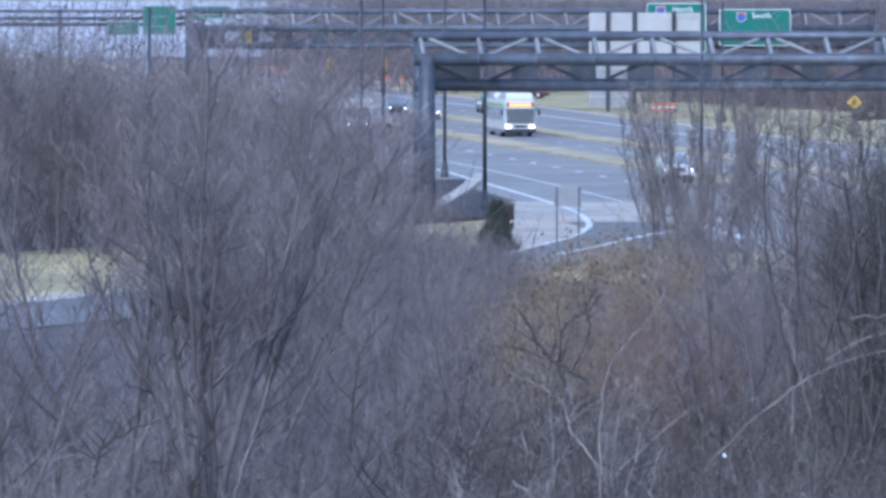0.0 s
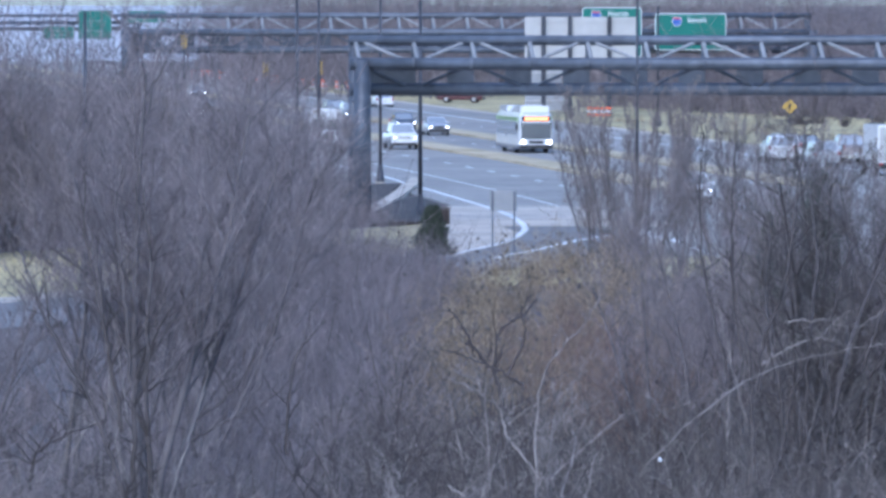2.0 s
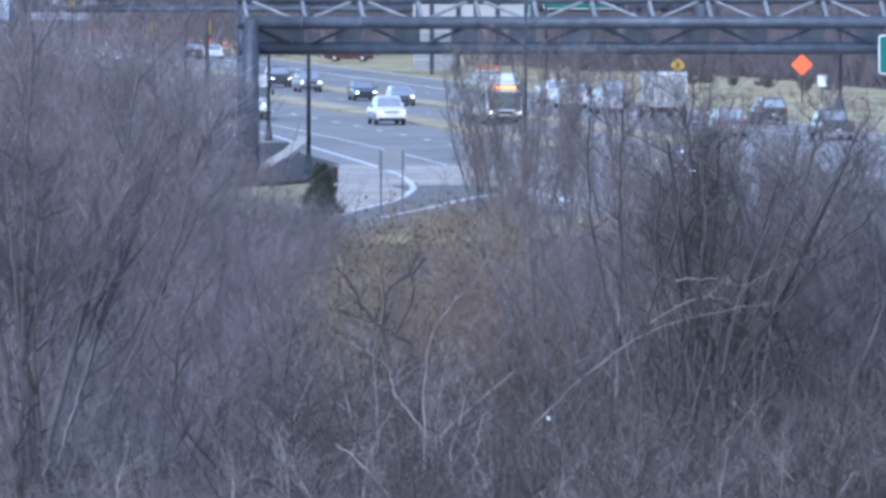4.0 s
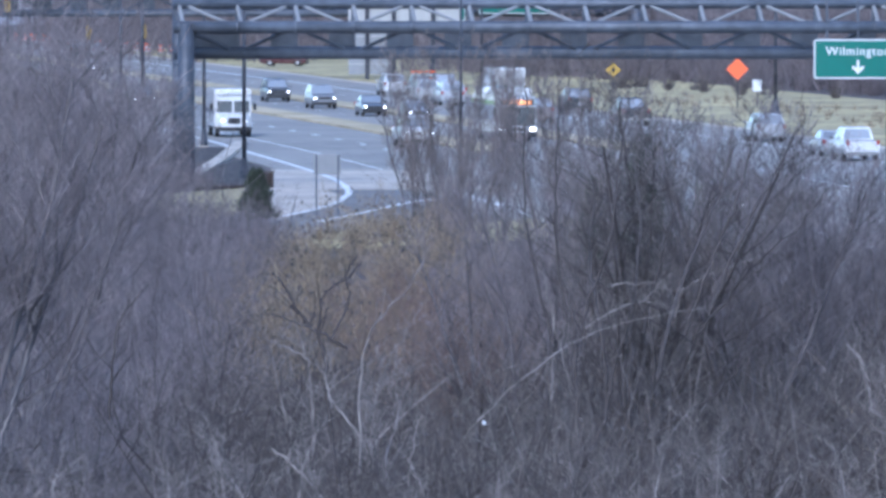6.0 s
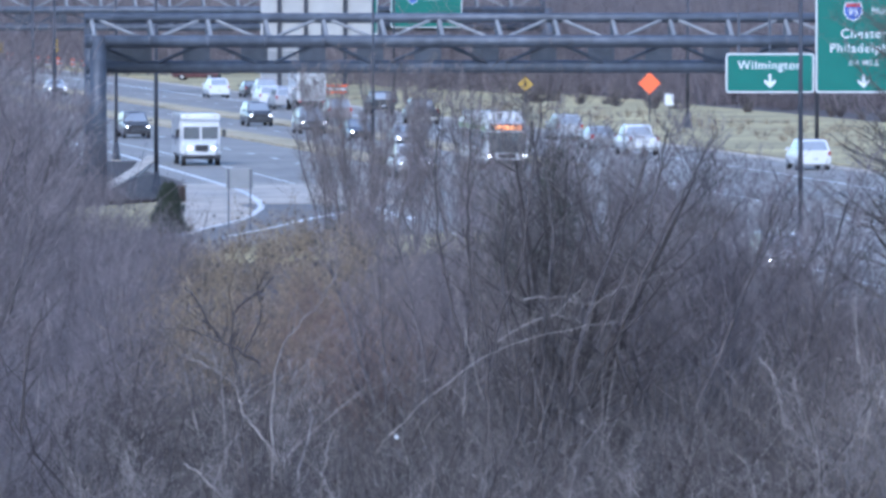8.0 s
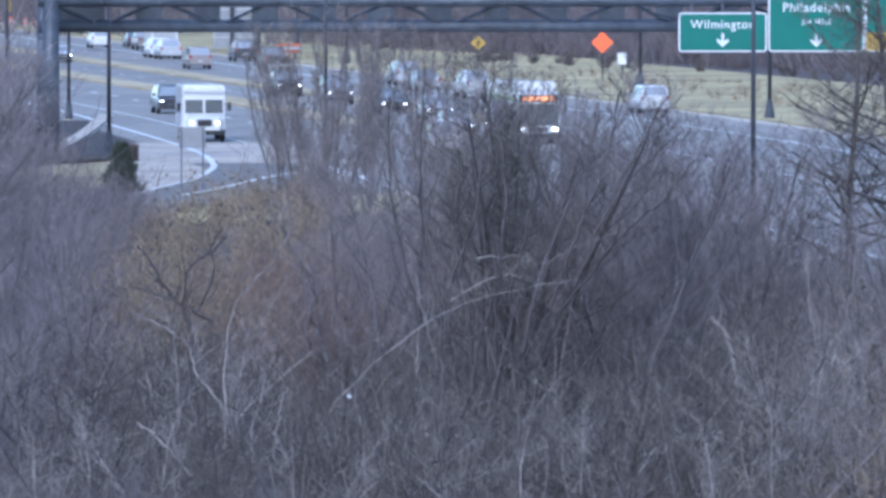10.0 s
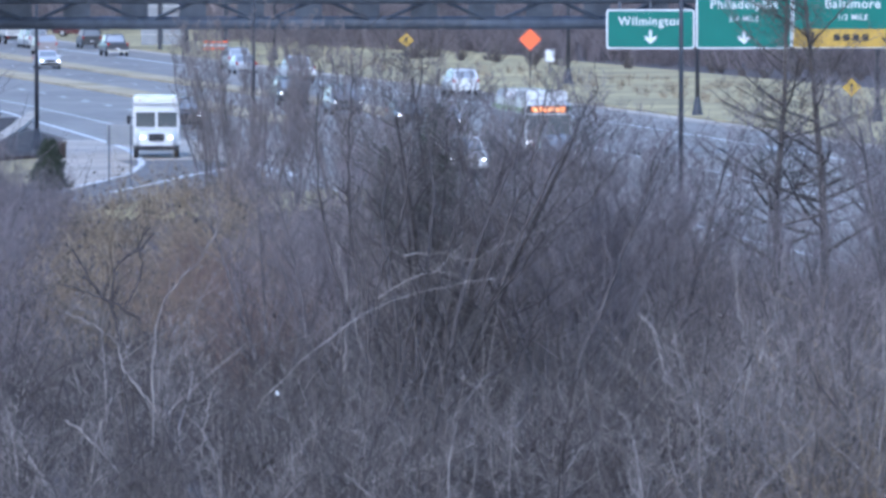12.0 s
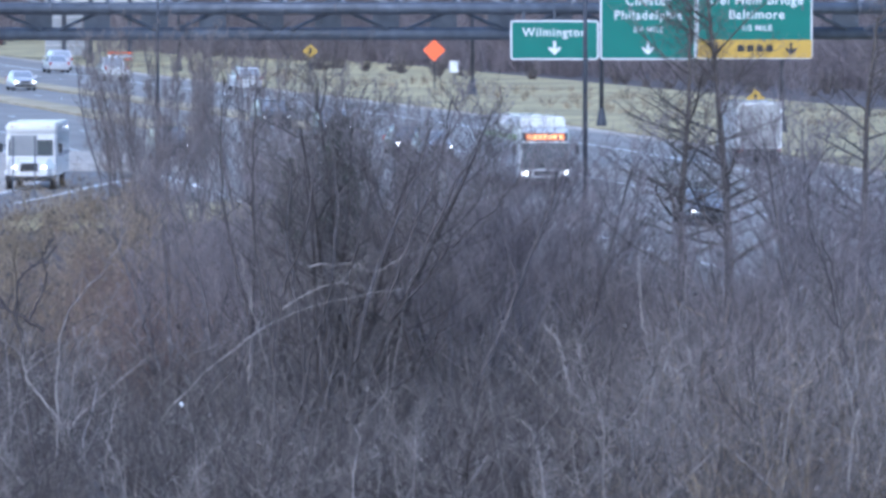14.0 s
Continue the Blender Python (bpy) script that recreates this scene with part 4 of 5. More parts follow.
limb("dark slim trunk of a bare tree", [(8.7, 155.0, 0.66), (8.67, 155.0, 1.81), (8.63, 155.0, 2.97), (8.59, 155.0, 3.88), (8.69, 155.0, 4.82)], 0.1, 0.05, DARKSTEM, 70, 8)
limb("dark slim trunk of a bare tree", [(9.01, 155.0, 0.66), (9.01, 155.0, 2.13), (9.18, 155.0, 2.97), (9.22, 155.0, 3.88), (9.09, 155.0, 4.82)], 0.11, 0.05, DARKSTEM, 71, 8)
limb("dark slim trunk of a bare tree", [(9.08, 155.0, 2.13), (9.72, 155.0, 2.62), (10.55, 155.0, 3.18), (11.17, 155.0, 3.89)], 0.07, 0.03, DARKSTEM, 72, 10)
limb("pale crooked stem rising out of the brush", [(15.05, 151.0, 2.84), (14.98, 151.0, 3.55), (14.8, 151.0, 4.6), (14.73, 151.0, 5.59)], 0.05, 0.025, TWIGPALE, 73, 5)
limb("pale crooked stem rising out of the brush", [(15.24, 151.0, 3.43), (15.4, 151.0, 3.9), (15.61, 151.0, 4.75), (15.76, 151.0, 5.59)], 0.045, 0.02, TWIGPALE, 74, 5)
limb("pale crooked stem rising out of the brush", [(13.25, 150.0, 3.25), (13.1, 150.0, 3.95), (12.75, 150.0, 4.44)], 0.045, 0.035, TWIGPALE, 75, 4)
limb("pale crooked stem rising out of the brush", [(14.7, 149.0, 3.77), (15.15, 149.0, 3.64), (15.48, 149.0, 3.33), (15.45, 149.0, 2.72)], 0.04, 0.025, TWIGPALE, 76, 4)
limb("dark crooked stem rising out of the brush", [(19.22, 149.0, 1.14), (18.94, 149.0, 1.92), (18.61, 149.0, 3.31), (18.51, 149.0, 5.06), (18.15, 149.0, 6.1)], 0.085, 0.03, DARKSTEM, 77, 10)
limb("dark crooked stem rising out of the brush", [(13.05, 147.0, 1.43), (13.6, 147.0, 2.19), (14.23, 147.0, 2.88), (14.73, 147.0, 3.78)], 0.07, 0.03, DARKSTEM, 78, 10)
limb("dark crooked stem rising out of the brush", [(0.16, 147.0, 1.58), (0.4, 147.0, 2.41), (0.54, 147.0, 3.01), (1.25, 147.0, 3.26)], 0.07, 0.03, DARKSTEM, 79, 10)
limb("dark crooked stem rising out of the brush", [(0.16, 147.0, 1.75), (-0.44, 147.0, 1.97), (-0.8, 147.0, 2.41), (-0.88, 147.0, 3.06)], 0.06, 0.025, DARKSTEM, 80, 8)
limb("pale broken stem lying in the brush", [(1.32, 143.0, 2.83), (1.85, 143.0, 2.35), (2.33, 143.0, 1.8)], 0.045, 0.04, TWIGPALE, 81, 3)
limb("pale crooked stem rising out of the brush", [(3.19, 151.0, 2.48), (2.57, 151.0, 3.27), (2.29, 151.0, 3.94), (1.28, 151.0, 4.5)], 0.05, 0.03, TWIGPALE, 82, 5)
limb("dark crooked stem rising out of the brush", [(2.91, 151.0, 4.26), (2.29, 151.0, 4.62), (1.56, 151.0, 4.93), (1.0, 151.0, 4.98)], 0.06, 0.02, DARKSTEM, 83, 8)
limb("dark crooked stem rising out of the brush", [(2.57, 151.0, 4.5), (2.91, 151.0, 5.29), (2.85, 151.0, 5.74), (3.08, 151.0, 6.13)], 0.055, 0.02, DARKSTEM, 84, 8)
limb("pale crooked stem rising out of the brush", [(-6.35, 150.0, 2.54), (-5.84, 150.0, 3.38), (-5.4, 150.0, 3.83), (-5.29, 150.0, 4.72)], 0.05, 0.02, TWIGPALE, 86, 6)
limb("dark crooked stem rising out of the brush", [(-1.83, 150.0, 2.94), (-1.77, 150.0, 4.05), (-1.61, 150.0, 4.95), (-1.05, 150.0, 5.62)], 0.07, 0.025, DARKSTEM, 87, 10)
limb("dark crooked stem rising out of the brush", [(-5.03, 149.0, 3.44), (-5.25, 149.0, 4.77), (-5.47, 149.0, 5.88), (-5.72, 149.0, 7.22), (-5.78, 149.0, 8.55)], 0.09, 0.03, DARKSTEM, 88, 14)
limb("dark crooked stem rising out of the brush", [(-6.76, 147.0, 2.46), (-6.66, 147.0, 3.12), (-6.22, 147.0, 3.45), (-5.29, 147.0, 3.83)], 0.08, 0.03, DARKSTEM, 89, 12)

scrap = tagged(new("litter"), "small white scrap of litter caught in twigs", "litter")
scrap.matrix_basis = pose(*(5.55, 149.6, 2.89))
bm = bmesh.new()
bmesh.ops.create_icosphere(bm, subdivisions=2, radius=0.06)
for q in bm.verts:
    q.co *= 0.75 + 0.5 * noise.noise(q.co * 19)
part("scrap", bm, WHITE, scrap)

c1 = put(cedar("small dark evergreen beside the ramp", 5, 2.3, 0.75), *(2.43, 340.44), 0)
c2 = put(cedar("dark ragged cedar among bare trees", 6, 6.2, 1.0), 13.95, 240, 0)
again(c2, 12.9, 250, 120, 0.75)

thicket("brush", "dense bare grey-brown winter brush", 180, ((-15, 138), (-0.5, 138), (0.5, 178), (-17, 178)), 2.0, 4.4, TWIG, 1)
thicket("brush", "dense bare grey-brown winter brush", 170, ((-7, 180), (0.6, 180), (1.0, 270), (-8, 270)), 1.8, 4.0, TWIG, 12)
thicket("brush", "low bare brush beside the mown grass", 60, ((-19, 178), (-7, 178), (-8, 226), (-20, 226)), 1.0, 1.9, TWIG, 13)
thicket("brush", "tan and brown dry weeds and low brush", 240, ((0.6, 195), (8, 195), (11.5, 325), (2.4, 325)), 1.0, 3.0, TWIGTAN, 2, 8, 0.011, heads=0.1)
thicket("brush", "reddish bare shrub twigs", 34, ((4.5, 205), (7.4, 205), (8.0, 240), (5.2, 240)), 2.0, 3.6, TWIGRED, 3, 10, 0.009)
thicket("brush", "dense bare grey-brown winter brush", 270, ((5.5, 142), (25, 142), (23.5, 195), (8, 195)), 3.0, 5.7, TWIGBROWN, 4, heads=0.02)
thicket("brush", "dense bare grey-brown winter brush", 200, ((8, 195), (23.5, 195), (19, 272), (10, 272)), 2.6, 4.6, SAPLING, 14)
thicket("brush", "pale bare arching brush stems", 64, ((15, 140), (21, 140), (23.5, 170), (17, 170)), 2.4, 4.8, TWIGPALE, 5, 8, 0.011)
thicket("brush", "low bare brush with a few pale stems", 170, ((-13, 134), (17, 134), (19, 165), (-15, 165)), 1.8, 3.6, TWIGBROWN, 6)
thicket("brush", "pale bare arching brush stems", 14, ((-10, 136), (12, 136), (14, 185), (-12, 185)), 2.0, 4.2, TWIGPALE, 7, 4, 0.014, 0.6)
thicket("brush", "tangled bare brown brush", 110, ((-1, 158), (8, 158), (9.5, 200), (0, 200)), 1.8, 3.6, TWIGBROWN, 15)
thicket("brush", "bare grey brush beside the ramp", 120, ((-6, 235), (0.8, 235), (1.6, 296), (-4.0, 292)), 2.8, 5.0, TWIG, 16)
thicket("brush", "tall bare brush along the road's edge", 70, ((15.5, 150), (19.5, 150), (25, 190), (18.5, 190)), 4.0, 5.7, SAPLING, 17)
thicket("brush", "scattered pale bare stems in the brush", 60, ((-13, 140), (18, 140), (21, 185), (-14, 185)), 2.2, 4.6, TWIGPALE, 18, 6, 0.009, 0.6, 7)
thicket("brush", "dark bare stems in the brush", 120, ((-14, 138), (18, 138), (22, 190), (-15, 190)), 2.4, 5.4, DARKSTEM, 19, 7, 0.016, 0.5, 5)
thicket("brush", "fine upright sapling growth beside the ramp", 20, ((8.2, 302), (17, 292), (18, 318), (9, 328)), 3.0, 7.2, SAPLING, 21, 9, 0.012, 0.16, 12)
thicket("brush", "tall dense bare trees at the wood's edge", 60, ((-27, 350), (-11.5, 350), (-10.5, 380), (-29, 380)), 10.6, 12.4, TWIG, 51, 9, 0.03, 0.16, 14)
thicket("brush", "tall dense bare trees at the wood's edge", 26, ((-11.5, 340), (-5.6, 345), (-5.6, 372), (-11.5, 372)), 8.0, 10.4, TWIG, 52, 9, 0.028, 0.16, 14)
thicket("brush", "rounded bare shrubs beside the gantry post", 22, ((-6.0, 352), (-2.6, 362), (-2.6, 384), (-6.0, 380)), 3.4, 6.2, TWIG, 53, 9, 0.02, 0.3, 14)
thicket("brush", "bare grey brush beside the ramp", 44, ((-5.2, 262), (-0.8, 262), (-0.5, 288), (-4.6, 286)), 4.2, 5.6, TWIG, 54, 8, 0.012, 0.5, 22)
thicket("brush", "low bare brush round a dark evergreen", 54, ((-1.2, 268), (2.1, 268), (2.5, 294), (-1.0, 292)), 2.4, 3.6, TWIG, 55, 8, 0.012, 0.5, 22)
thicket("brush", "low bare brush round the foot of the gantry", 16, ((-3.2, 382), (0.3, 384), (0.3, 391), (-3.2, 391)), 1.2, 2.3, TWIG, 56, 8, 0.014, 0.5, 18)
thicket("far_woods", "low bare winter woods beside the road", 150, ((-62, 600), (-25, 600), (-37, 760), (-78, 760)), 3.0, 6.0, FARWOOD, 22, 8, 0.035, 0.25, 14)
thicket("far_woods", "distant bare winter woods", 200, ((-25, 850), (40, 790), (60, 950), (-20, 1050)), 12.5, 18, FARWOOD, 8, 9, 0.05, 0.12, 12)
thicket("far_woods", "distant bare winter woods", 330, ((22, 760), (84, 540), (150, 640), (60, 900)), 10, 16, FARWOOD, 9, 9, 0.045, 0.12, 12)
thicket("woods_underbrush", "dense bare underbrush at the wood's edge", 330, ((20, 770), (86, 535), (98, 560), (28, 800)), 2.0, 5.5, FARWOOD, 20, 6, 0.035, 0.35, 14)
thicket("verge_brush", "clumps of dark weeds along the wood's edge", 60, ((28, 690), (80, 520), (84, 530), (32, 700)), 0.8, 2.2, TWIGBROWN, 10, 7, 0.04, 0.4)
thicket("verge_weeds", "dry tan weeds on the verge", 520, ((20, 690), (56, 440), (72, 470), (30, 690)), 0.25, 0.9, TWIGTAN, 11, 4, 0.02, 0.4, 10)
thicket("brush", "tan and brown dry weeds with dark seed heads", 70, ((14, 140), (20, 140), (23, 166), (16, 166)), 2.4, 4.4, TWIGTAN, 41, 7, 0.009, 0.6, 14, heads=0.03)
thicket("brush", "reddish bare shrub twigs", 18, ((5.6, 184), (7.1, 184), (7.3, 200), (5.8, 200)), 3.0, 4.6, TWIGRED, 42, 10, 0.008, 0.5, 20)
thicket("brush", "bare grey brush along the road's edge", 80, ((18.3, 184), (26, 184), (26.6, 200), (19.5, 200)), 3.2, 4.7, SAPLING, 43, 7, 0.011, 0.55, 18)
thicket("brush", "scattered pale bare stems in the brush", 46, ((-11, 135), (-1, 135), (-1, 152), (-12, 152)), 2.0, 4.0, TWIGPALE, 44, 6, 0.008, 0.6, 9)
thicket("brush", "bare grey-brown brush along the road's edge", 80, ((14.5, 203), (21, 203), (20, 228), (15.5, 228)), 3.4, 5.0, TWIGBROWN, 45, 7, 0.011, 0.55, 18, heads=0.02)


# ---- vehicles (each faces -y, stands on z = 0, its middle at the origin) ----
RUBBER = material("tyre_rubber", (0.02, 0.02, 0.021), 0.85, scale=8)
RIM = material("alloy_rim", (0.45, 0.46, 0.48), 0.35, 0.8, scale=6, vary=0.15)
TRIM = material("black_plastic_trim", (0.03, 0.03, 0.033), 0.6, scale=6)
CHROME = material("chrome", (0.6, 0.61, 0.63), 0.2, 0.9, scale=4, vary=0.1)
TAIL = material("red_tail_lens", (0.45, 0.02, 0.02), 0.25, scale=4)
PLATE = material("number_plate", (0.6, 0.62, 0.65), 0.5, scale=5)
HEADLIGHT = glow("lit_headlight", (1.0, 0.97, 0.9), 4.5)
LEDSIGN = glow("amber_led_sign", (1.0, 0.25, 0.05), 0.45)
LEDBAR = glow("bright_amber_leds", (1.0, 0.42, 0.16), 1.3)


def car_glass(name, colour):
    m = bpy.data.materials.new(name)
    m.use_nodes = True
    b = m.node_tree.nodes["Principled BSDF"]
    b.inputs["Base Color"].default_value = (*colour, 1)
    b.inputs["Roughness"].default_value = 0.06
    b.inputs["Coat Weight"].default_value = 1.0
    b.inputs["Coat IOR"].default_value = 2.1
    b.inputs["Coat Roughness"].default_value = 0.05
    return m


# Pale base colour stands in for sky reflected in the car windows.
GLASS = car_glass("sky_paled_glass", (0.25, 0.27, 0.29))
DEEPGLASS = car_glass("deep_tinted_glass", (0.085, 0.097, 0.1))


def paint(name, c):
    return material(name, c, 0.3, 0.15, scale=0.7, vary=0.08, coat=0.8)


PAINT = {k: paint("car_paint_" + k, c) for k, c in dict(white=(0.72, 0.73, 0.74), silver=(0.42, 0.43, 0.45), dark=(0.05, 0.052, 0.06), grey=(0.2, 0.21, 0.23), red=(0.085, 0.028, 0.036), tan=(0.27, 0.235, 0.23), blue=(0.06, 0.08, 0.16), green=(0.3, 0.5, 0.12)).items()}


def loft(stations):
    """Rings of (x, y, z) points bridged into a closed skin."""
    bm = bmesh.new()
    rings = [[bm.verts.new(p) for p in st] for st in stations]
    n = len(rings[0])
    for a, b in zip(rings, rings[1:]):
        for i in range(n):
            bm.faces.new((a[i], a[(i + 1) % n], b[(i + 1) % n], b[i]))
    bm.faces.new(rings[0])
    bm.faces.new(rings[-1][::-1])
    bmesh.ops.recalc_face_normals(bm, faces=bm.faces)
    return bm


def section(y, w, zb, zt, belt=None, tuck=0.9):
    belt = belt if belt else zb + (zt - zb) * 0.6
    half = [(w * 0.86, zb), (w * 0.98, zb + 0.1), (w, belt), (w * 0.97, (belt + zt) / 2), (w * tuck, zt)]
    return [(x, y, z) for x, z in half] + [(-x, y, z) for x, z in reversed(half)]


def plate(c, t=0.015):
    """A thin pane with the four corners c, thickened along its normal."""
    c = [Vector(p) for p in c]
    nrm = (c[1] - c[0]).cross(c[3] - c[0]).normalized() * t
    bm = bmesh.new()
    a = [bm.verts.new(p - nrm * 0.3) for p in c]
    b = [bm.verts.new(p + nrm) for p in c]
    bm.faces.new(a[::-1])
    bm.faces.new(b)
    for i in range(4):
        bm.faces.new((a[i], a[(i + 1) % 4], b[(i + 1) % 4], b[i]))
    bmesh.ops.recalc_face_normals(bm, faces=bm.faces)
    return bm


def wheels(v, ys, track, r, wide=0.22):
    for y in ys:
        for s in (-1, 1):
            x = s * track
            wh = part("wheel", rod(bmesh.new(), (x - wide / 2, 0, 0), (x + wide / 2, 0, 0), r, sides=20), RUBBER, v)
            wh.location = (0, y, r)
            part("rim", rod(bmesh.new(), (x + s * (wide / 2 - 0.05), 0, 0), (x + s * (wide / 2 + 0.012), 0, 0), r * 0.62, r * 0.5, 14), RIM, wh)


def lights(v, W, y0, y1, zh, zt, lit=True):
    for s in (-1, 1):
        part("headlight", boxed(s * W * 0.74 - 0.1, s * W * 0.74 + 0.1, y0 - 0.02, y0 + 0.1, zh - 0.055, zh + 0.055, bevel=0.03), HEADLIGHT if lit else CHROME, v)
        part("tail_light", boxed(s * W * 0.84 - 0.1, s * W * 0.84 + 0.1, y1 - 0.1, y1 + 0.02, zt - 0.14, zt + 0.14, bevel=0.03), TAIL, v)


def car(kind, colour, label, lit=True):
    v = tagged(new("car" if kind != "pickup" else "pickup_truck"), label, "car" if kind != "pickup" else "pickup truck")
    P = PAINT[colour]
    L, W, Ht, belt, hood = dict(sedan=(4.8, 0.93, 1.5, 0.96, 0.86), suv=(4.8, 0.99, 1.82, 1.12, 1.05), pickup=(5.6, 1.05, 1.95, 1.2, 1.15))[kind]
    a, b = -L / 2, L / 2
    wb = L * 0.29
    if kind == "sedan":
        st = [section(a, W * 0.8, 0.3, 0.66), section(a + 0.12, W * 0.95, 0.22, 0.76), section(a + 0.9, W, 0.2, hood), section(a + 1.5, W, 0.2, belt), section(b - 1.0, W, 0.2, belt + 0.02), section(b - 0.15, W * 0.94, 0.24, belt), section(b, W * 0.84, 0.34, belt - 0.12)]
        cab = (a + 1.35, a + 2.15, b - 1.55, b - 0.75)
    elif kind == "suv":
        st = [section(a, W * 0.84, 0.34, 0.84), section(a + 0.1, W * 0.96, 0.28, 0.98), section(a + 0.9, W, 0.26, hood), section(a + 1.2, W, 0.26, belt), section(b - 0.2, W, 0.28, belt + 0.03), section(b, W * 0.92, 0.36, belt)]
        cab = (a + 1.1, a + 1.75, b - 0.4, b - 0.06)
    else:
        st = [section(a, W * 0.88, 0.42, 1.0), section(a + 0.1, W * 0.97, 0.36, 1.12), section(a + 1.1, W, 0.34, hood), section(a + 1.35, W, 0.34, belt), section(b - 0.1, W, 0.38, belt - 0.02), section(b, W * 0.96, 0.42, belt - 0.06)]
        cab = (a + 1.25, a + 1.85, a + 3.5, a + 3.75)
    part("body", loft(st), P, v, smooth=False)
    # cabin: painted shell with glass set a little proud of it
    y0, y1, y2, y3 = cab
    wb_, wt = W * 0.93, W * 0.74
    zt = Ht - 0.05
    bm = bmesh.new()
    lo = [bm.verts.new(p) for p in ((wb_, y0, belt - 0.02), (wb_, y3, belt - 0.02), (-wb_, y3, belt - 0.02), (-wb_, y0, belt - 0.02))]
    hi = [bm.verts.new(p) for p in ((wt, y1, zt), (wt, y2, zt), (-wt, y2, zt), (-wt, y1, zt))]
    rf = [bm.verts.new(p) for p in ((wt * 0.85, y1 + 0.15, Ht), (wt * 0.85, y2 - 0.12, Ht), (-wt * 0.85, y2 - 0.12, Ht), (-wt * 0.85, y1 + 0.15, Ht))]
    for A, B in ((lo, hi), (hi, rf)):
        for i in range(4):
            bm.faces.new((A[i], A[(i + 1) % 4], B[(i + 1) % 4], B[i]))
    bm.faces.new(rf)
    bm.faces.new(lo[::-1])
    bmesh.ops.recalc_face_normals(bm, faces=bm.faces)
    part("cabin", bm, P, v)

    def on(yl, yh, f, s):
        w = wb_ + (wt - wb_) * f
        return s * w, yl + (yh - yl) * f, belt - 0.02 + (zt - belt + 0.02) * f
    A, B, C, D = (Vector(on(y0, y1, 0.08, -1)), Vector(on(y0, y1, 0.08, 1)), Vector(on(y0, y1, 0.94, 1)), Vector(on(y0, y1, 0.94, -1)))
    ins = lambda p, q, k: p.lerp(q, k)
    part("windshield", plate((ins(A, B, 0.05), ins(B, A, 0.05), ins(C, D, 0.05), ins(D, C, 0.05))), GLASS, v)
    A, B, C, D = (Vector(on(y3, y2, 0.12, 1)), Vector(on(y3, y2, 0.12, -1)), Vector(on(y3, y2, 0.92, -1)), Vector(on(y3, y2, 0.92, 1)))
    part("rear_window", plate((ins(A, B, 0.07), ins(B, A, 0.07), ins(C, D, 0.07), ins(D, C, 0.07))), GLASS, v)
    for s in (-1, 1):
        lo0, lo1 = Vector(on(y0, y1, 0.1, s)), Vector(on(y3, y2, 0.1, s))
        hi0, hi1 = Vector(on(y0, y1, 0.9, s)), Vector(on(y3, y2, 0.9, s))
        for f0, f1 in ((0.07, 0.5), (0.54, 0.94)):
            q = [lo0.lerp(lo1, f0), lo0.lerp(lo1, f1), hi0.lerp(hi1, f1), hi0.lerp(hi1, f0)]
            part("side_window", plate(q if s > 0 else q[::-1]), GLASS, v)
        part("mirror", boxed(s * (W + 0.1) - 0.1, s * (W + 0.1) + 0.1, y0 + 0.3, y0 + 0.42, belt + 0.02, belt + 0.18, bevel=0.03), P if kind != "pickup" else TRIM, v)
    r = 0.33 if kind == "sedan" else 0.38
    wheels(v, (a + L * 0.19, b - L * 0.2), W - 0.12, r)
    zh = {"sedan": 0.66, "suv": 0.82, "pickup": 0.9}[kind]
    lights(v, W, a, b, zh, belt - 0.12, lit)
    part("grille", boxed(-W * 0.45, W * 0.45, a - 0.025, a + 0.06, zh - 0.1, zh + 0.1, bevel=0.02), CHROME if kind == "pickup" else TRIM, v)
    part("front_bumper", boxed(-W * 0.9, W * 0.9, a - 0.06, a + 0.12, 0.3, 0.52, bevel=0.04), TRIM, v)
    part("rear_bumper", boxed(-W * 0.92, W * 0.92, b - 0.12, b + 0.06, 0.36, 0.58, bevel=0.04), CHROME if kind == "pickup" else P, v)
    part("number_plate", boxed(-0.16, 0.16, b + 0.021 if kind != "pickup" else b + 0.061, b + 0.07, 0.62, 0.74), PLATE, v)
    if kind == "pickup":
        part("cargo_bed", boxed(-W * 0.82, W * 0.82, a + 3.85, b - 0.14, belt - 0.03, belt + 0.005), TRIM, v, "dark open cargo bed")
    return v


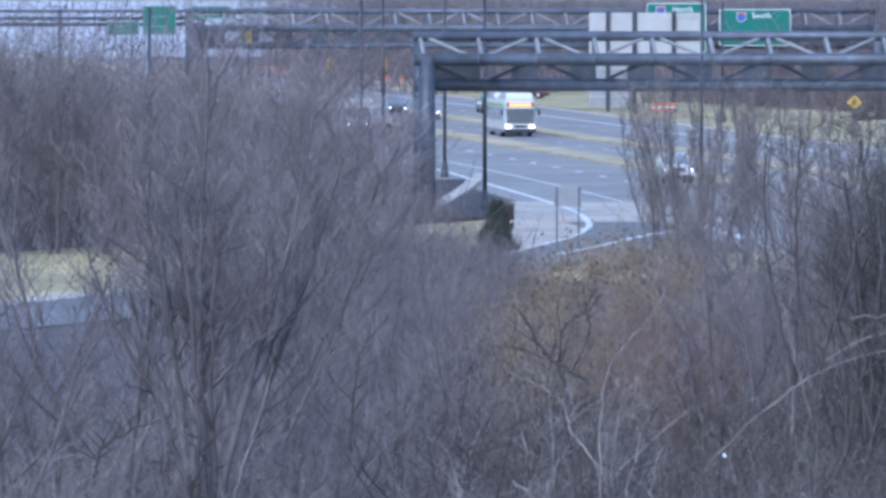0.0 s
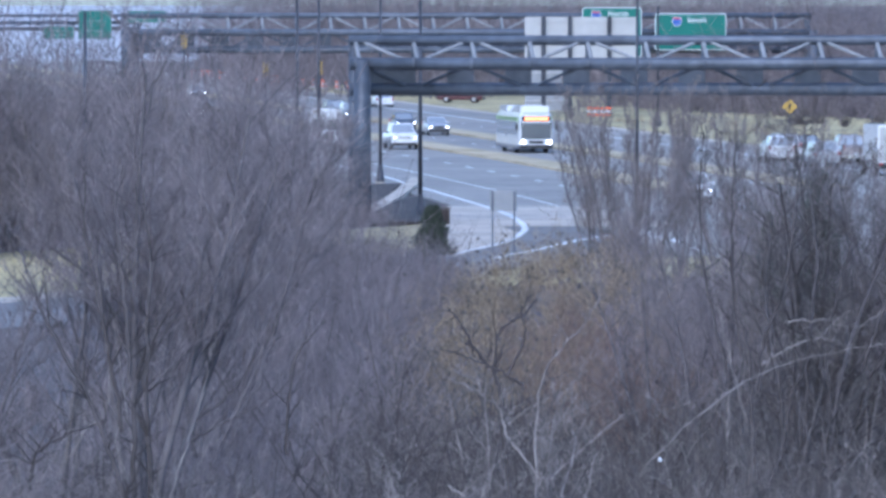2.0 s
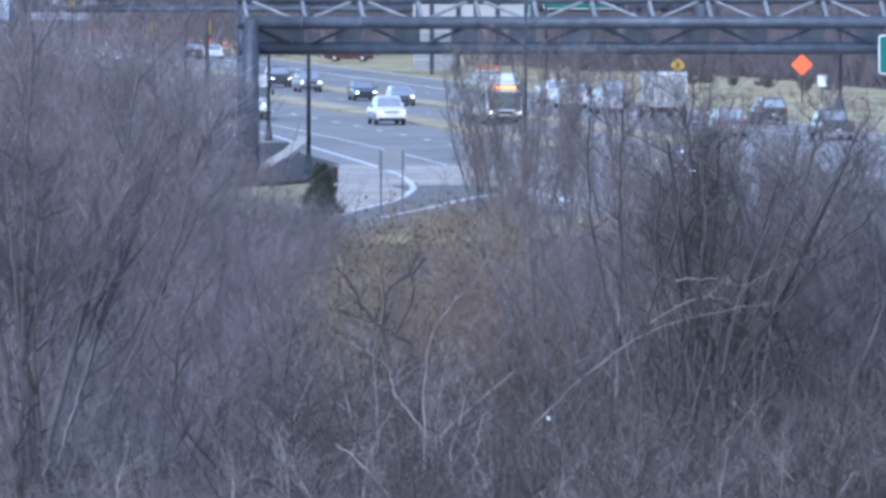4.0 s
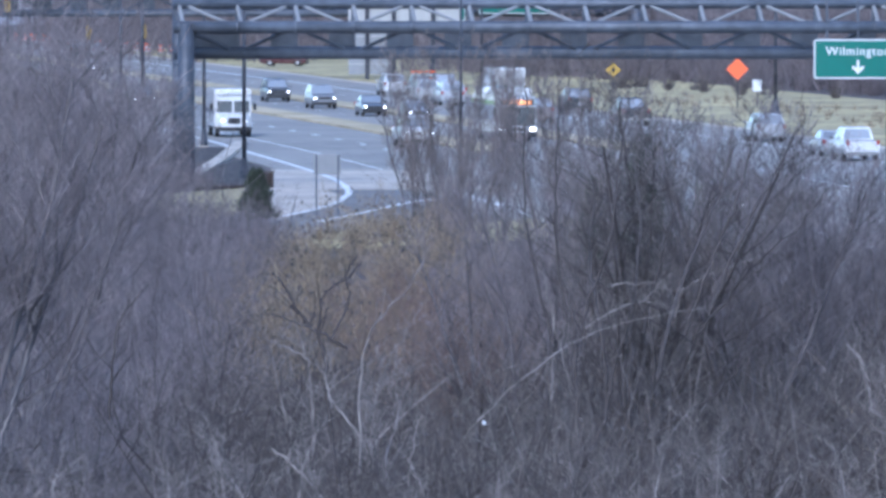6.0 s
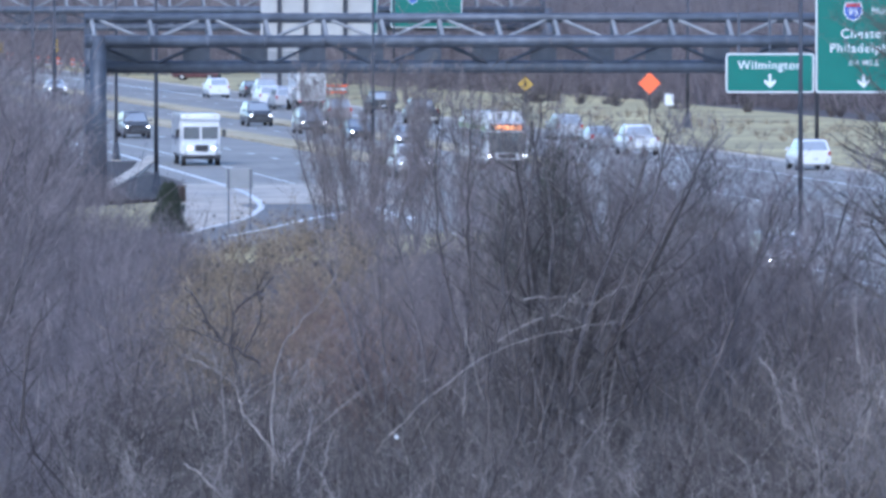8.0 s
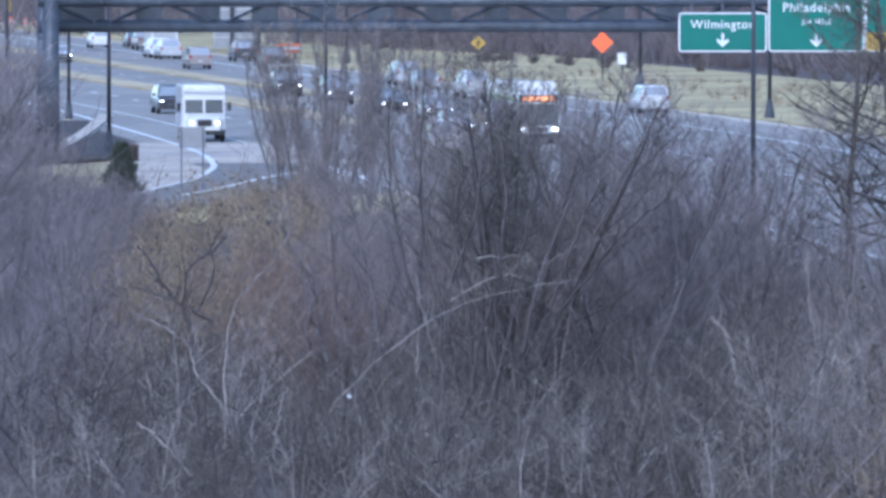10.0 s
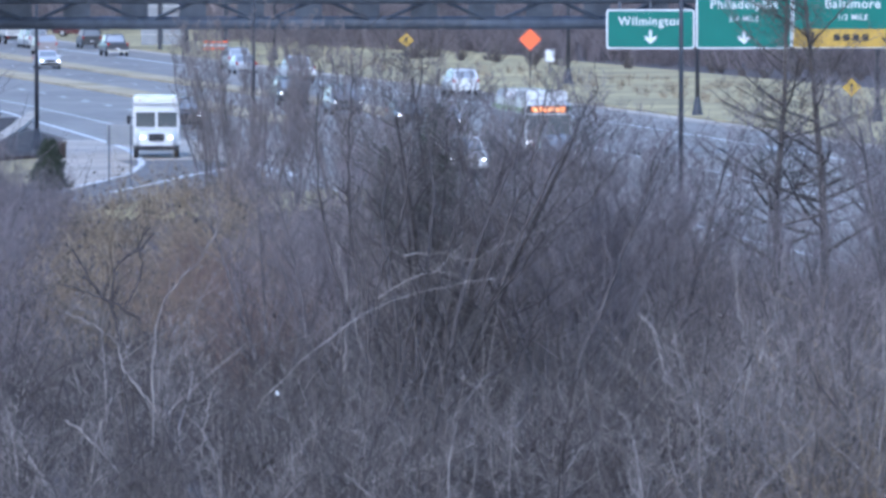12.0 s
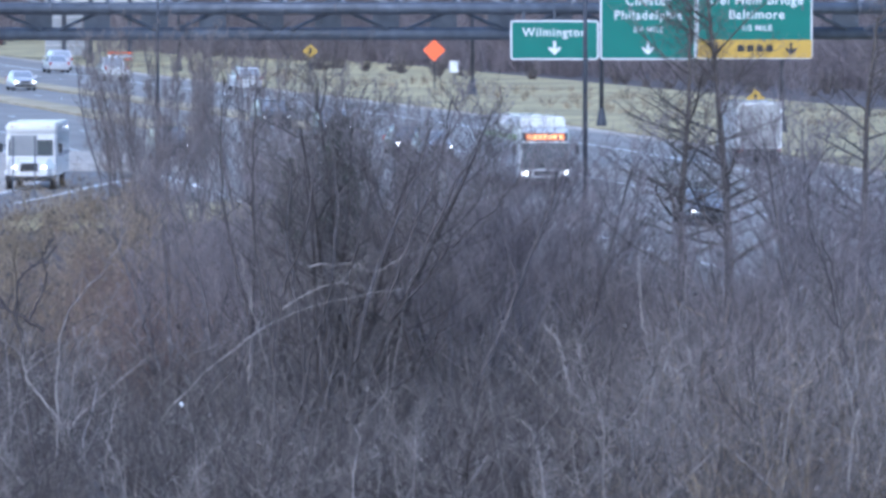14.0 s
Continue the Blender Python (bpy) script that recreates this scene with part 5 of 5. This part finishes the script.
def bus(label):
    v = tagged(new("city_bus"), label, "bus")
    L, W, Hh = 12.2, 1.28, 2.95
    a, b = -L / 2, L / 2
    P = PAINT["white"]
    st = [section(a, W * 0.9, 0.4, Hh - 0.15, 1.2, 0.8), section(a + 0.25, W, 0.32, Hh - 0.02, 1.2, 0.86), section(a + 0.7, W, 0.3, Hh, 1.2, 0.88), section(b - 0.2, W, 0.3, Hh, 1.2, 0.88), section(b, W * 0.95, 0.4, Hh - 0.1, 1.2, 0.85)]
    part("body", loft(st), P, v)
    part("windshield", boxed(-W * 0.91, W * 0.91, a - 0.03, a + 0.25, 0.98, 2.3, bevel=0.06), DEEPGLASS, v)
    part("header_panel", boxed(-W * 0.84, W * 0.84, a - 0.035, a + 0.2, 2.3, 2.76, bevel=0.05), TRIM, v, "black header panel")
    sign = part("destination_sign", boxed(-W * 0.7, W * 0.7, a - 0.05, a - 0.036, 2.4, 2.66), LEDSIGN, v, "lit amber destination sign")
    for k in range(7):
        x = -0.78 + k * 0.235
        part("legend_bar", boxed(x, x + 0.15, a - 0.058, a - 0.051, 2.44, 2.62), LEDBAR, sign)
    part("front_bumper", boxed(-W * 0.98, W * 0.98, a - 0.12, a + 0.2, 0.32, 0.62, bevel=0.06), TRIM, v, "black front bumper")
    part("front_mask", boxed(-W * 0.45, W * 0.45, a - 0.02, a + 0.1, 0.66, 0.98, bevel=0.04), TRIM, v)
    for s in (-1, 1):
        part("headlight", boxed(s * 0.98 - 0.17, s * 0.98 + 0.17, a - 0.05, a + 0.08, 0.74, 0.92, bevel=0.04), HEADLIGHT, v)
        part("mirror", boxed(s * (W + 0.2) - 0.09, s * (W + 0.2) + 0.09, a - 0.2, a - 0.06, 1.7, 2.15, bevel=0.04), TRIM, v)
        part("mirror_arm", rods([((s * W * 0.9, a + 0.1, 2.4), (s * (W + 0.2), a - 0.13, 2.13))], 0.025, 6), TRIM, v)
        for k in range(7):
            y = a + 1.4 + k * 1.48
            part("side_window", boxed(s * W - 0.03, s * W + 0.012, y, y + 1.36, 1.35, 2.3, bevel=0.02), GLASS, v)
        part("stripe", boxed(s * W - 0.03, s * W + 0.008, a + 0.9, b - 0.4, 2.36, 2.62), PAINT["green"], v, "green side stripe")
        part("skirt", boxed(s * W - 0.05, s * W + 0.014, a + 0.6, b - 0.3, 0.3, 0.6), PAINT["blue"], v, "dark lower skirt")
        part("tail_light", boxed(s * 1.05 - 0.1, s * 1.05 + 0.1, b - 0.05, b + 0.02, 1.0, 1.3, bevel=0.02), TAIL, v)
    for y0, y1, w, h in ((a + 0.7, a + 4.6, 1.08, 0.52), (a + 5.0, a + 7.2, 0.95, 0.28), (a + 7.8, b - 0.6, 1.08, 0.45)):
        part("roof_pod", boxed(-w, w, y0, y1, Hh - 0.03, Hh + h, bevel=0.1), P, v)
    wheels(v, (a + 2.6, b - 3.2), W - 0.2, 0.5, 0.3)
    for s in (-1, 1):
        part("wiper", rods([((s * 0.1, a - 0.05, 1.08), (s * 0.62, a - 0.05, 1.75))], 0.015, 5), TRIM, v)
    return v


def step_van(label):
    v = tagged(new("step_van"), label, "delivery van")
    L, W, Hh = 7.2, 1.2, 3.15
    a, b = -L / 2, L / 2
    P = PAINT["white"]
    bm = boxed(-W, W, a + 1.15, b, 0.62, Hh, bevel=0.09)
    part("body", bm, P, v)
    # sloped cab front and short nose
    part("cab_front", prism([(-W * 0.97, 1.2), (W * 0.97, 1.2), (W * 0.95, Hh - 0.28), (-W * 0.95, Hh - 0.28)], a + 0.72, a + 1.2), P, v)
    part("roof_cap", boxed(-W * 0.99, W * 0.99, a + 0.5, a + 1.3, Hh - 0.42, Hh - 0.03, bevel=0.1), P, v, "white overhanging cab roof")
    nose = loft([section(a, W * 0.72, 0.66, 1.3, 0.95), section(a + 0.15, W * 0.8, 0.6, 1.42, 0.95), section(a + 0.85, W * 0.94, 0.58, 1.55, 1.0)])
    part("hood", nose, P, v)
    for s in (-1, 1):
        part("windshield_pane", plate(((s * 0.06, a + 0.7, 1.6), (s * W * 0.88, a + 0.7, 1.6), (s * W * 0.88, a + 0.7, 2.36), (s * 0.06, a + 0.7, 2.36))[::s], 0.03), DEEPGLASS, v)
        part("headlight", boxed(s * 0.72 - 0.13, s * 0.72 + 0.13, a - 0.03, a + 0.1, 1.0, 1.16, bevel=0.04), HEADLIGHT, v)
        part("door_window", boxed(s * W - 0.03, s * W + 0.015, a + 1.3, a + 1.95, 1.55, 2.4, bevel=0.03), GLASS, v)
        part("side_door", boxed(s * W - 0.03, s * W + 0.01, a + 1.22, a + 2.05, 0.75, 2.5, bevel=0.01), P, v)
        m = part("mirror", boxed(s * (W + 0.22) - 0.1, s * (W + 0.22) + 0.1, a + 0.62, a + 0.74, 1.75, 2.2, bevel=0.03), TRIM, v)
        part("mirror_arm", rods([((s * W * 0.95, a + 1.2, 2.1), (s * (W + 0.2), a + 0.7, 2.05))], 0.02, 6), TRIM, v)
        part("fender", boxed(s * W * 0.9 - 0.13, s * W * 0.9 + 0.13, a + 0.35, a + 1.45, 0.62, 1.02, bevel=0.1), P, v)
        part("marker_lamp", boxed(s * 0.85 - 0.05, s * 0.85 + 0.05, a + 0.47, a + 0.5, Hh - 0.2, Hh - 0.13), YELLOW, v)
        part("tail_light", boxed(s * 1.0 - 0.08, s * 1.0 + 0.08, b - 0.02, b + 0.02, 0.9, 1.1), TAIL, v)
    part("grille", boxed(-0.42, 0.42, a - 0.03, a + 0.06, 0.86, 1.28, bevel=0.03), TRIM, v, "dark radiator grille")
    part("front_bumper", boxed(-W * 0.95, W * 0.95, a - 0.16, a + 0.08, 0.42, 0.66, bevel=0.04), TRIM, v, "black steel bumper")
    part("chassis", boxed(-0.5, 0.5, a + 0.3, b - 0.2, 0.4, 0.62), TRIM, v)
    part("stripe", boxed(-W - 0.012, W + 0.012, a + 2.2, b - 0.2, 1.55, 1.75), PAINT["blue"], v, "thin blue side stripe")
    wheels(v, (a + 0.95, b - 1.7), W - 0.16, 0.4, 0.26)
    return v


def box_truck(label):
    v = tagged(new("box_truck"), label, "truck")
    a, b, W = -3.7, 3.7, 1.2
    part("cargo_box", boxed(-W, W, a + 1.9, b, 0.85, 3.3, bevel=0.04), PAINT["white"], v)
    part("rear_door", boxed(-W * 0.9, W * 0.9, b + 0.001, b + 0.03, 0.95, 3.15, bevel=0.01), ALU, v, "grey roll-up door")
    part("cab", loft([section(a, 0.9, 0.5, 1.3), section(a + 0.2, 1.0, 0.45, 1.5), section(a + 0.9, 1.02, 0.45, 2.3, 1.5, 0.85), section(a + 1.8, 1.02, 0.45, 2.35, 1.5, 0.85)]), PAINT["white"], v)
    part("chassis", boxed(-0.5, 0.5, a + 0.5, b, 0.5, 0.84), TRIM, v)
    part("rear_bumper", boxed(-W * 0.9, W * 0.9, b - 0.05, b + 0.1, 0.45, 0.65), TRIM, v)
    for s in (-1, 1):
        part("tail_light", boxed(s * 1.0 - 0.1, s * 1.0 + 0.1, b + 0.031, b + 0.06, 0.7, 0.84), TAIL, v)
        part("side_window", boxed(s * 1.0 - 0.03, s * 1.0 + 0.025, a + 0.95, a + 1.6, 1.4, 2.0, bevel=0.02), GLASS, v)
    wheels(v, (a + 1.0, b - 1.6), W - 0.15, 0.45, 0.28)
    return v


CITY_BUS = bus("white city bus with lit amber destination sign")
VAN = step_van("white step van with split windshield and black bumper")
IN = {
    "white_pickup": car("pickup", "white", "white pickup truck with chrome grille, headlights on"),
    "silver_sedan": car("sedan", "silver", "silver sedan with headlights on"),
    "dark_sedan": car("sedan", "dark", "dark sedan with headlights on"),
    "grey_suv": car("suv", "grey", "grey sport utility vehicle with headlights on"),
    "dark_suv": car("suv", "dark", "dark sport utility vehicle with headlights on"),
    "white_sedan": car("sedan", "white", "white sedan with headlights on"),
    "black_suv": car("suv", "dark", "black sport utility vehicle with bright headlights"),
    "white_near_car": car("suv", "white", "white sport utility vehicle behind roadside brush"),
    "late_sedan": car("sedan", "grey", "grey sedan behind roadside trees"),
}
OUT = {
    "away_a": car("suv", "dark", "dark sport utility vehicle seen from behind", False),
    "away_b": car("sedan", "white", "white sedan seen from behind", False),
    "away_white_suv": car("suv", "white", "white sport utility vehicle seen from behind", False),
    "away_pickup": car("pickup", "tan", "tan pickup truck seen from behind", False),
    "away_dark": car("sedan", "dark", "dark sedan seen from behind", False),
    "away_dark_suv": car("pickup", "dark", "dark pickup truck seen from behind", False),
    "away_red_suv": car("suv", "tan", "tan sport utility vehicle seen from behind", False),
    "away_dark2": car("suv", "dark", "dark sport utility vehicle seen from behind", False),
    "away_silver": car("suv", "silver", "silver sport utility vehicle seen from behind", False),
    "away_sedan": car("sedan", "silver", "silver sedan seen from behind", False),
    "away_white2": car("suv", "white", "white sport utility vehicle seen from behind", False),
    "away_pickup2": car("pickup", "white", "white pickup truck seen from behind", False),
    "away_silver2": car("suv", "silver", "silver sport utility vehicle seen from behind", False),
    "away_early": car("suv", "white", "white sport utility vehicle seen from behind", False),
    "away_early2": car("sedan", "silver", "silver sedan seen from behind", False),
    "box_truck_early": box_truck("white box truck seen from behind"),
    "box_truck": box_truck("white box truck seen from behind"),
}
parked = car("suv", "red", "dark red sport utility vehicle parked on the verge", False)
parked.matrix_basis = pose(*(8.65, 796.55), 0.1, 0, 0, 80)


def lane_point(offset, y):
    """A point of a lane at that distance, with the road's direction there (towards the camera)."""
    i = min(range(len(REF) - 1), key=lambda k: abs((REF[k].y + REF[k + 1].y) / 2 - y))
    a, b = REF[i], REF[i + 1]
    d = (b - a).normalized()
    q = a + (b - a) * ((y - a.y) / (b.y - a.y)) + Vector((-d.y, d.x)) * offset
    return q, d


def drive(thing, offset, ys, away):
    """Rows a second apart along a lane; the offset may change from row to row."""
    rows = []
    for t, y in enumerate(ys):
        q, d = lane_point(offset[t] if type(offset) is list else offset, y)
        d = -d if away else d
        rows.append((float(t), pose(q.x, q.y, 0.0, 0, 0, math.degrees(math.atan2(d.x, -d.y)))))
    walk(thing, rows)


def spin(vehicle, radius, metres):
    """Turn the wheels by the way that the vehicle has gone, given second by second."""
    for wheel in [c for c in vehicle.children if c.name.startswith("wheel")]:
        x, y, z = wheel.location
        rows = []
        for k in range(14 * FPS + 1):
            t = k / FPS
            i = min(int(t), len(metres) - 2)
            m = metres[i] + (metres[i + 1] - metres[i]) * (t - i)
            rows.append((t, pose(x, y, z, math.degrees(m / radius), 0, 0)))
        walk(wheel, rows)


def motions():
    drive(CITY_BUS, 0.0, [608.5, 585.7, 564.4, 544.3, 525.2, 507.2, 489.9, 473.3, 457.3, 441.5, 426.0, 410.6, 395.0, 379.2, 363.1], False)
    drive(IN["white_pickup"], -7.9, [634.7, 605.0, 575.1, 547.0, 520.9, 496.8, 474.6, 454.3, 435.7, 417.4, 399.1, 380.7, 362.4, 344.1, 325.7], False)
    drive(IN["silver_sedan"], 1.7, [679.9, 653.3, 628.3, 604.9, 583.0, 562.4, 542.9, 524.4, 506.7, 489.7, 473.1, 456.8, 440.7, 424.5, 408.2], False)
    drive(IN["dark_sedan"], 1.4, [702.8, 674.1, 648.0, 624.1, 602.1, 581.7, 562.5, 544.1, 526.2, 508.5, 490.5, 472.0, 453.4, 434.8, 416.3], False)
    drive(IN["grey_suv"], 1.4, [735.1, 710.4, 685.8, 661.2, 636.6, 612.0, 588.9, 568.1, 549.5, 532.0, 514.5, 497.0, 479.5, 461.9, 444.4], False)
    drive(IN["dark_suv"], 1.4, [741.7, 720.7, 699.6, 678.6, 657.5, 636.5, 615.8, 595.6, 576.0, 557.0, 538.5, 520.5, 503.0, 486.1, 469.2], False)
    drive(IN["white_sedan"], 1.4, [873.6, 853.4, 833.2, 813.0, 792.8, 772.6, 752.4, 732.2, 711.9, 691.5, 671.0, 650.2, 629.2, 608.1, 586.7], False)
    drive(IN["black_suv"], -12.7, [738.6, 713.5, 688.4, 663.4, 638.3, 613.2, 588.1, 563.2, 538.8, 515.0, 492.0, 469.6, 447.9, 426.8, 406.5], False)
    drive(IN["white_near_car"], -7.9, [465.4, 446.8, 427.4, 407.2, 386.2, 364.5, 342.0, 318.7, 294.6, 270.2, 245.7, 221.2, 196.8, 172.3, 147.9], False)
    drive(IN["late_sedan"], [1.9, 1.9, 1.9, 1.9, 1.9, 1.9, 1.9, 1.9, 1.9, 1.2, -2.4, -3.0, -0.9, 0.0, 0.8], [619.7, 596.9, 575.6, 555.5, 536.4, 518.4, 501.1, 484.5, 468.5, 453.5, 437.0, 410.0, 380.0, 348.0, 315.0], False)
    drive(OUT["away_a"], 11.4, [712.5, 739.3, 765.3, 791.3, 817.3, 843.3, 869.3, 895.3, 921.3, 947.3, 973.3, 999.3, 1025.3, 1051.3, 1077.3], True)
    drive(OUT["away_b"], 14.5, [718.4, 745.0, 771.7, 797.7, 823.7, 849.7, 875.7, 901.7, 927.7, 953.7, 979.7, 1005.7, 1031.7, 1057.7, 1083.7], True)
    drive(OUT["away_white_suv"], 14.5, [484.7, 510.7, 536.7, 562.7, 588.7, 614.7, 640.7, 668.6, 696.5, 722.5, 748.5, 774.5, 800.5, 826.5, 852.5], True)
    drive(OUT["away_pickup"], 17.5, [474.7, 500.7, 526.7, 552.7, 578.7, 604.7, 630.7, 656.7, 684.7, 710.7, 736.7, 762.7, 788.7, 814.7, 840.7], True)
    drive(OUT["away_dark"], 18.3, [498.1, 523.3, 548.6, 573.9, 599.2, 624.5, 649.8, 675.1, 700.3, 725.6, 750.9, 776.2, 801.5, 826.8, 852.1], True)
    drive(OUT["away_dark_suv"], 14.8, [372.7, 398.7, 424.7, 450.7, 476.7, 502.7, 528.7, 554.7, 580.7, 606.7, 632.7, 659.4, 686.8, 713.5, 739.5], True)
    drive(OUT["away_red_suv"], 9.5, [381.1, 407.1, 433.1, 459.1, 485.1, 511.1, 537.1, 563.1, 589.1, 615.1, 641.1, 668.1, 695.1, 721.1, 747.1], True)
    drive(OUT["away_dark2"], 18.2, [414.7, 440.7, 466.7, 492.7, 518.7, 544.7, 570.7, 596.7, 622.7, 648.7, 674.7, 701.7, 729.7, 756.7, 782.7], True)
    drive(OUT["away_silver"], 13.0, [468.7, 490.4, 512.2, 533.9, 555.6, 577.3, 599.0, 620.8, 642.5, 664.2, 685.9, 707.6, 729.4, 751.1, 772.8], True)
    drive(OUT["away_sedan"], 14.2, [296.5, 322.3, 348.1, 373.9, 399.8, 425.6, 451.4, 477.2, 503.0, 528.8, 554.7, 580.5, 606.3, 632.1, 657.9], True)
    drive(OUT["away_white2"], 18.0, [318.7, 335.2, 351.6, 368.0, 384.5, 400.9, 417.3, 433.8, 450.4, 468.4, 487.9, 509.0, 531.7, 555.9, 581.7], True)
    drive(OUT["away_pickup2"], 13.7, [304.7, 327.3, 350.0, 372.6, 395.2, 417.8, 440.5, 463.1, 485.7, 508.3, 531.0, 553.6, 576.2, 598.8, 621.5], True)
    drive(OUT["away_silver2"], 16.0, [385.6, 401.7, 417.8, 433.9, 450.0, 466.1, 483.9, 504.1, 526.6, 550.4, 574.1, 597.9, 621.7, 645.4, 669.2], True)
    drive(OUT["away_early"], 13.0, [489.8, 510.1, 530.5, 550.8, 571.2, 591.5, 611.8, 632.2, 652.5, 672.8, 693.2, 713.5, 733.9, 754.2, 774.5], True)
    drive(OUT["away_early2"], 17.0, [482.3, 505.8, 529.3, 552.7, 576.2, 599.7, 623.1, 646.6, 670.1, 693.6, 717.0, 740.5, 764.0, 787.4, 810.9], True)
    drive(OUT["box_truck_early"], 14.0, [452.1, 472.4, 492.8, 514.5, 537.5, 556.0, 579.0, 606.0, 636.0, 667.0, 699.0, 727.0, 755.0, 783.0, 811.0], True)
    drive(OUT["box_truck"], 17.0, [119.2, 139.1, 159.0, 178.9, 198.8, 218.7, 238.6, 258.5, 278.5, 298.4, 318.3, 338.2, 358.1, 378.0, 397.9], True)
    path = [(0.0, -6.71, 597.9), (1.0, -5.27, 581.2), (2.0, -3.82, 564.4), (3.0, -2.38, 547.7), (4.0, -0.93, 530.9), (4.8, 0.22, 517.5), (5.2, 0.82, 510.8), (5.6, 1.44, 503.9), (6.0, 2.08, 496.9), (6.4, 2.74, 489.8), (6.8, 3.39, 482.7), (7.2, 4.04, 475.5), (7.6, 4.68, 468.2), (8.0, 5.29, 460.9), (8.4, 5.86, 453.7), (8.8, 6.4, 446.4), (9.2, 6.89, 439.1), (9.6, 7.32, 431.9), (10.0, 7.68, 424.7), (10.4, 7.98, 417.6), (10.8, 8.19, 410.6), (11.2, 8.32, 403.7), (11.6, 8.35, 396.9), (12.0, 8.28, 390.2), (12.4, 8.1, 383.7), (12.8, 7.8, 377.3), (13.2, 7.38, 371.1), (13.6, 6.84, 365.1), (14.0, 6.15, 359.3)]
    rows = []
    for i, (t, x, y) in enumerate(path):
        (_, xa, ya), (_, xb, yb) = path[max(0, i - 1)], path[min(len(path) - 1, i + 1)]
        d = Vector((xb - xa, yb - ya)).normalized()
        rows.append((t, pose(x - d.x * 3.6, y - d.y * 3.6, 0.01, 0, 0, math.degrees(math.atan2(d.x, -d.y)))))
    walk(VAN, rows)
    spin(CITY_BUS, 0.5, [16.5 * t for t in range(15)])
    spin(VAN, 0.4, [17.0 * t for t in range(15)])


motions()
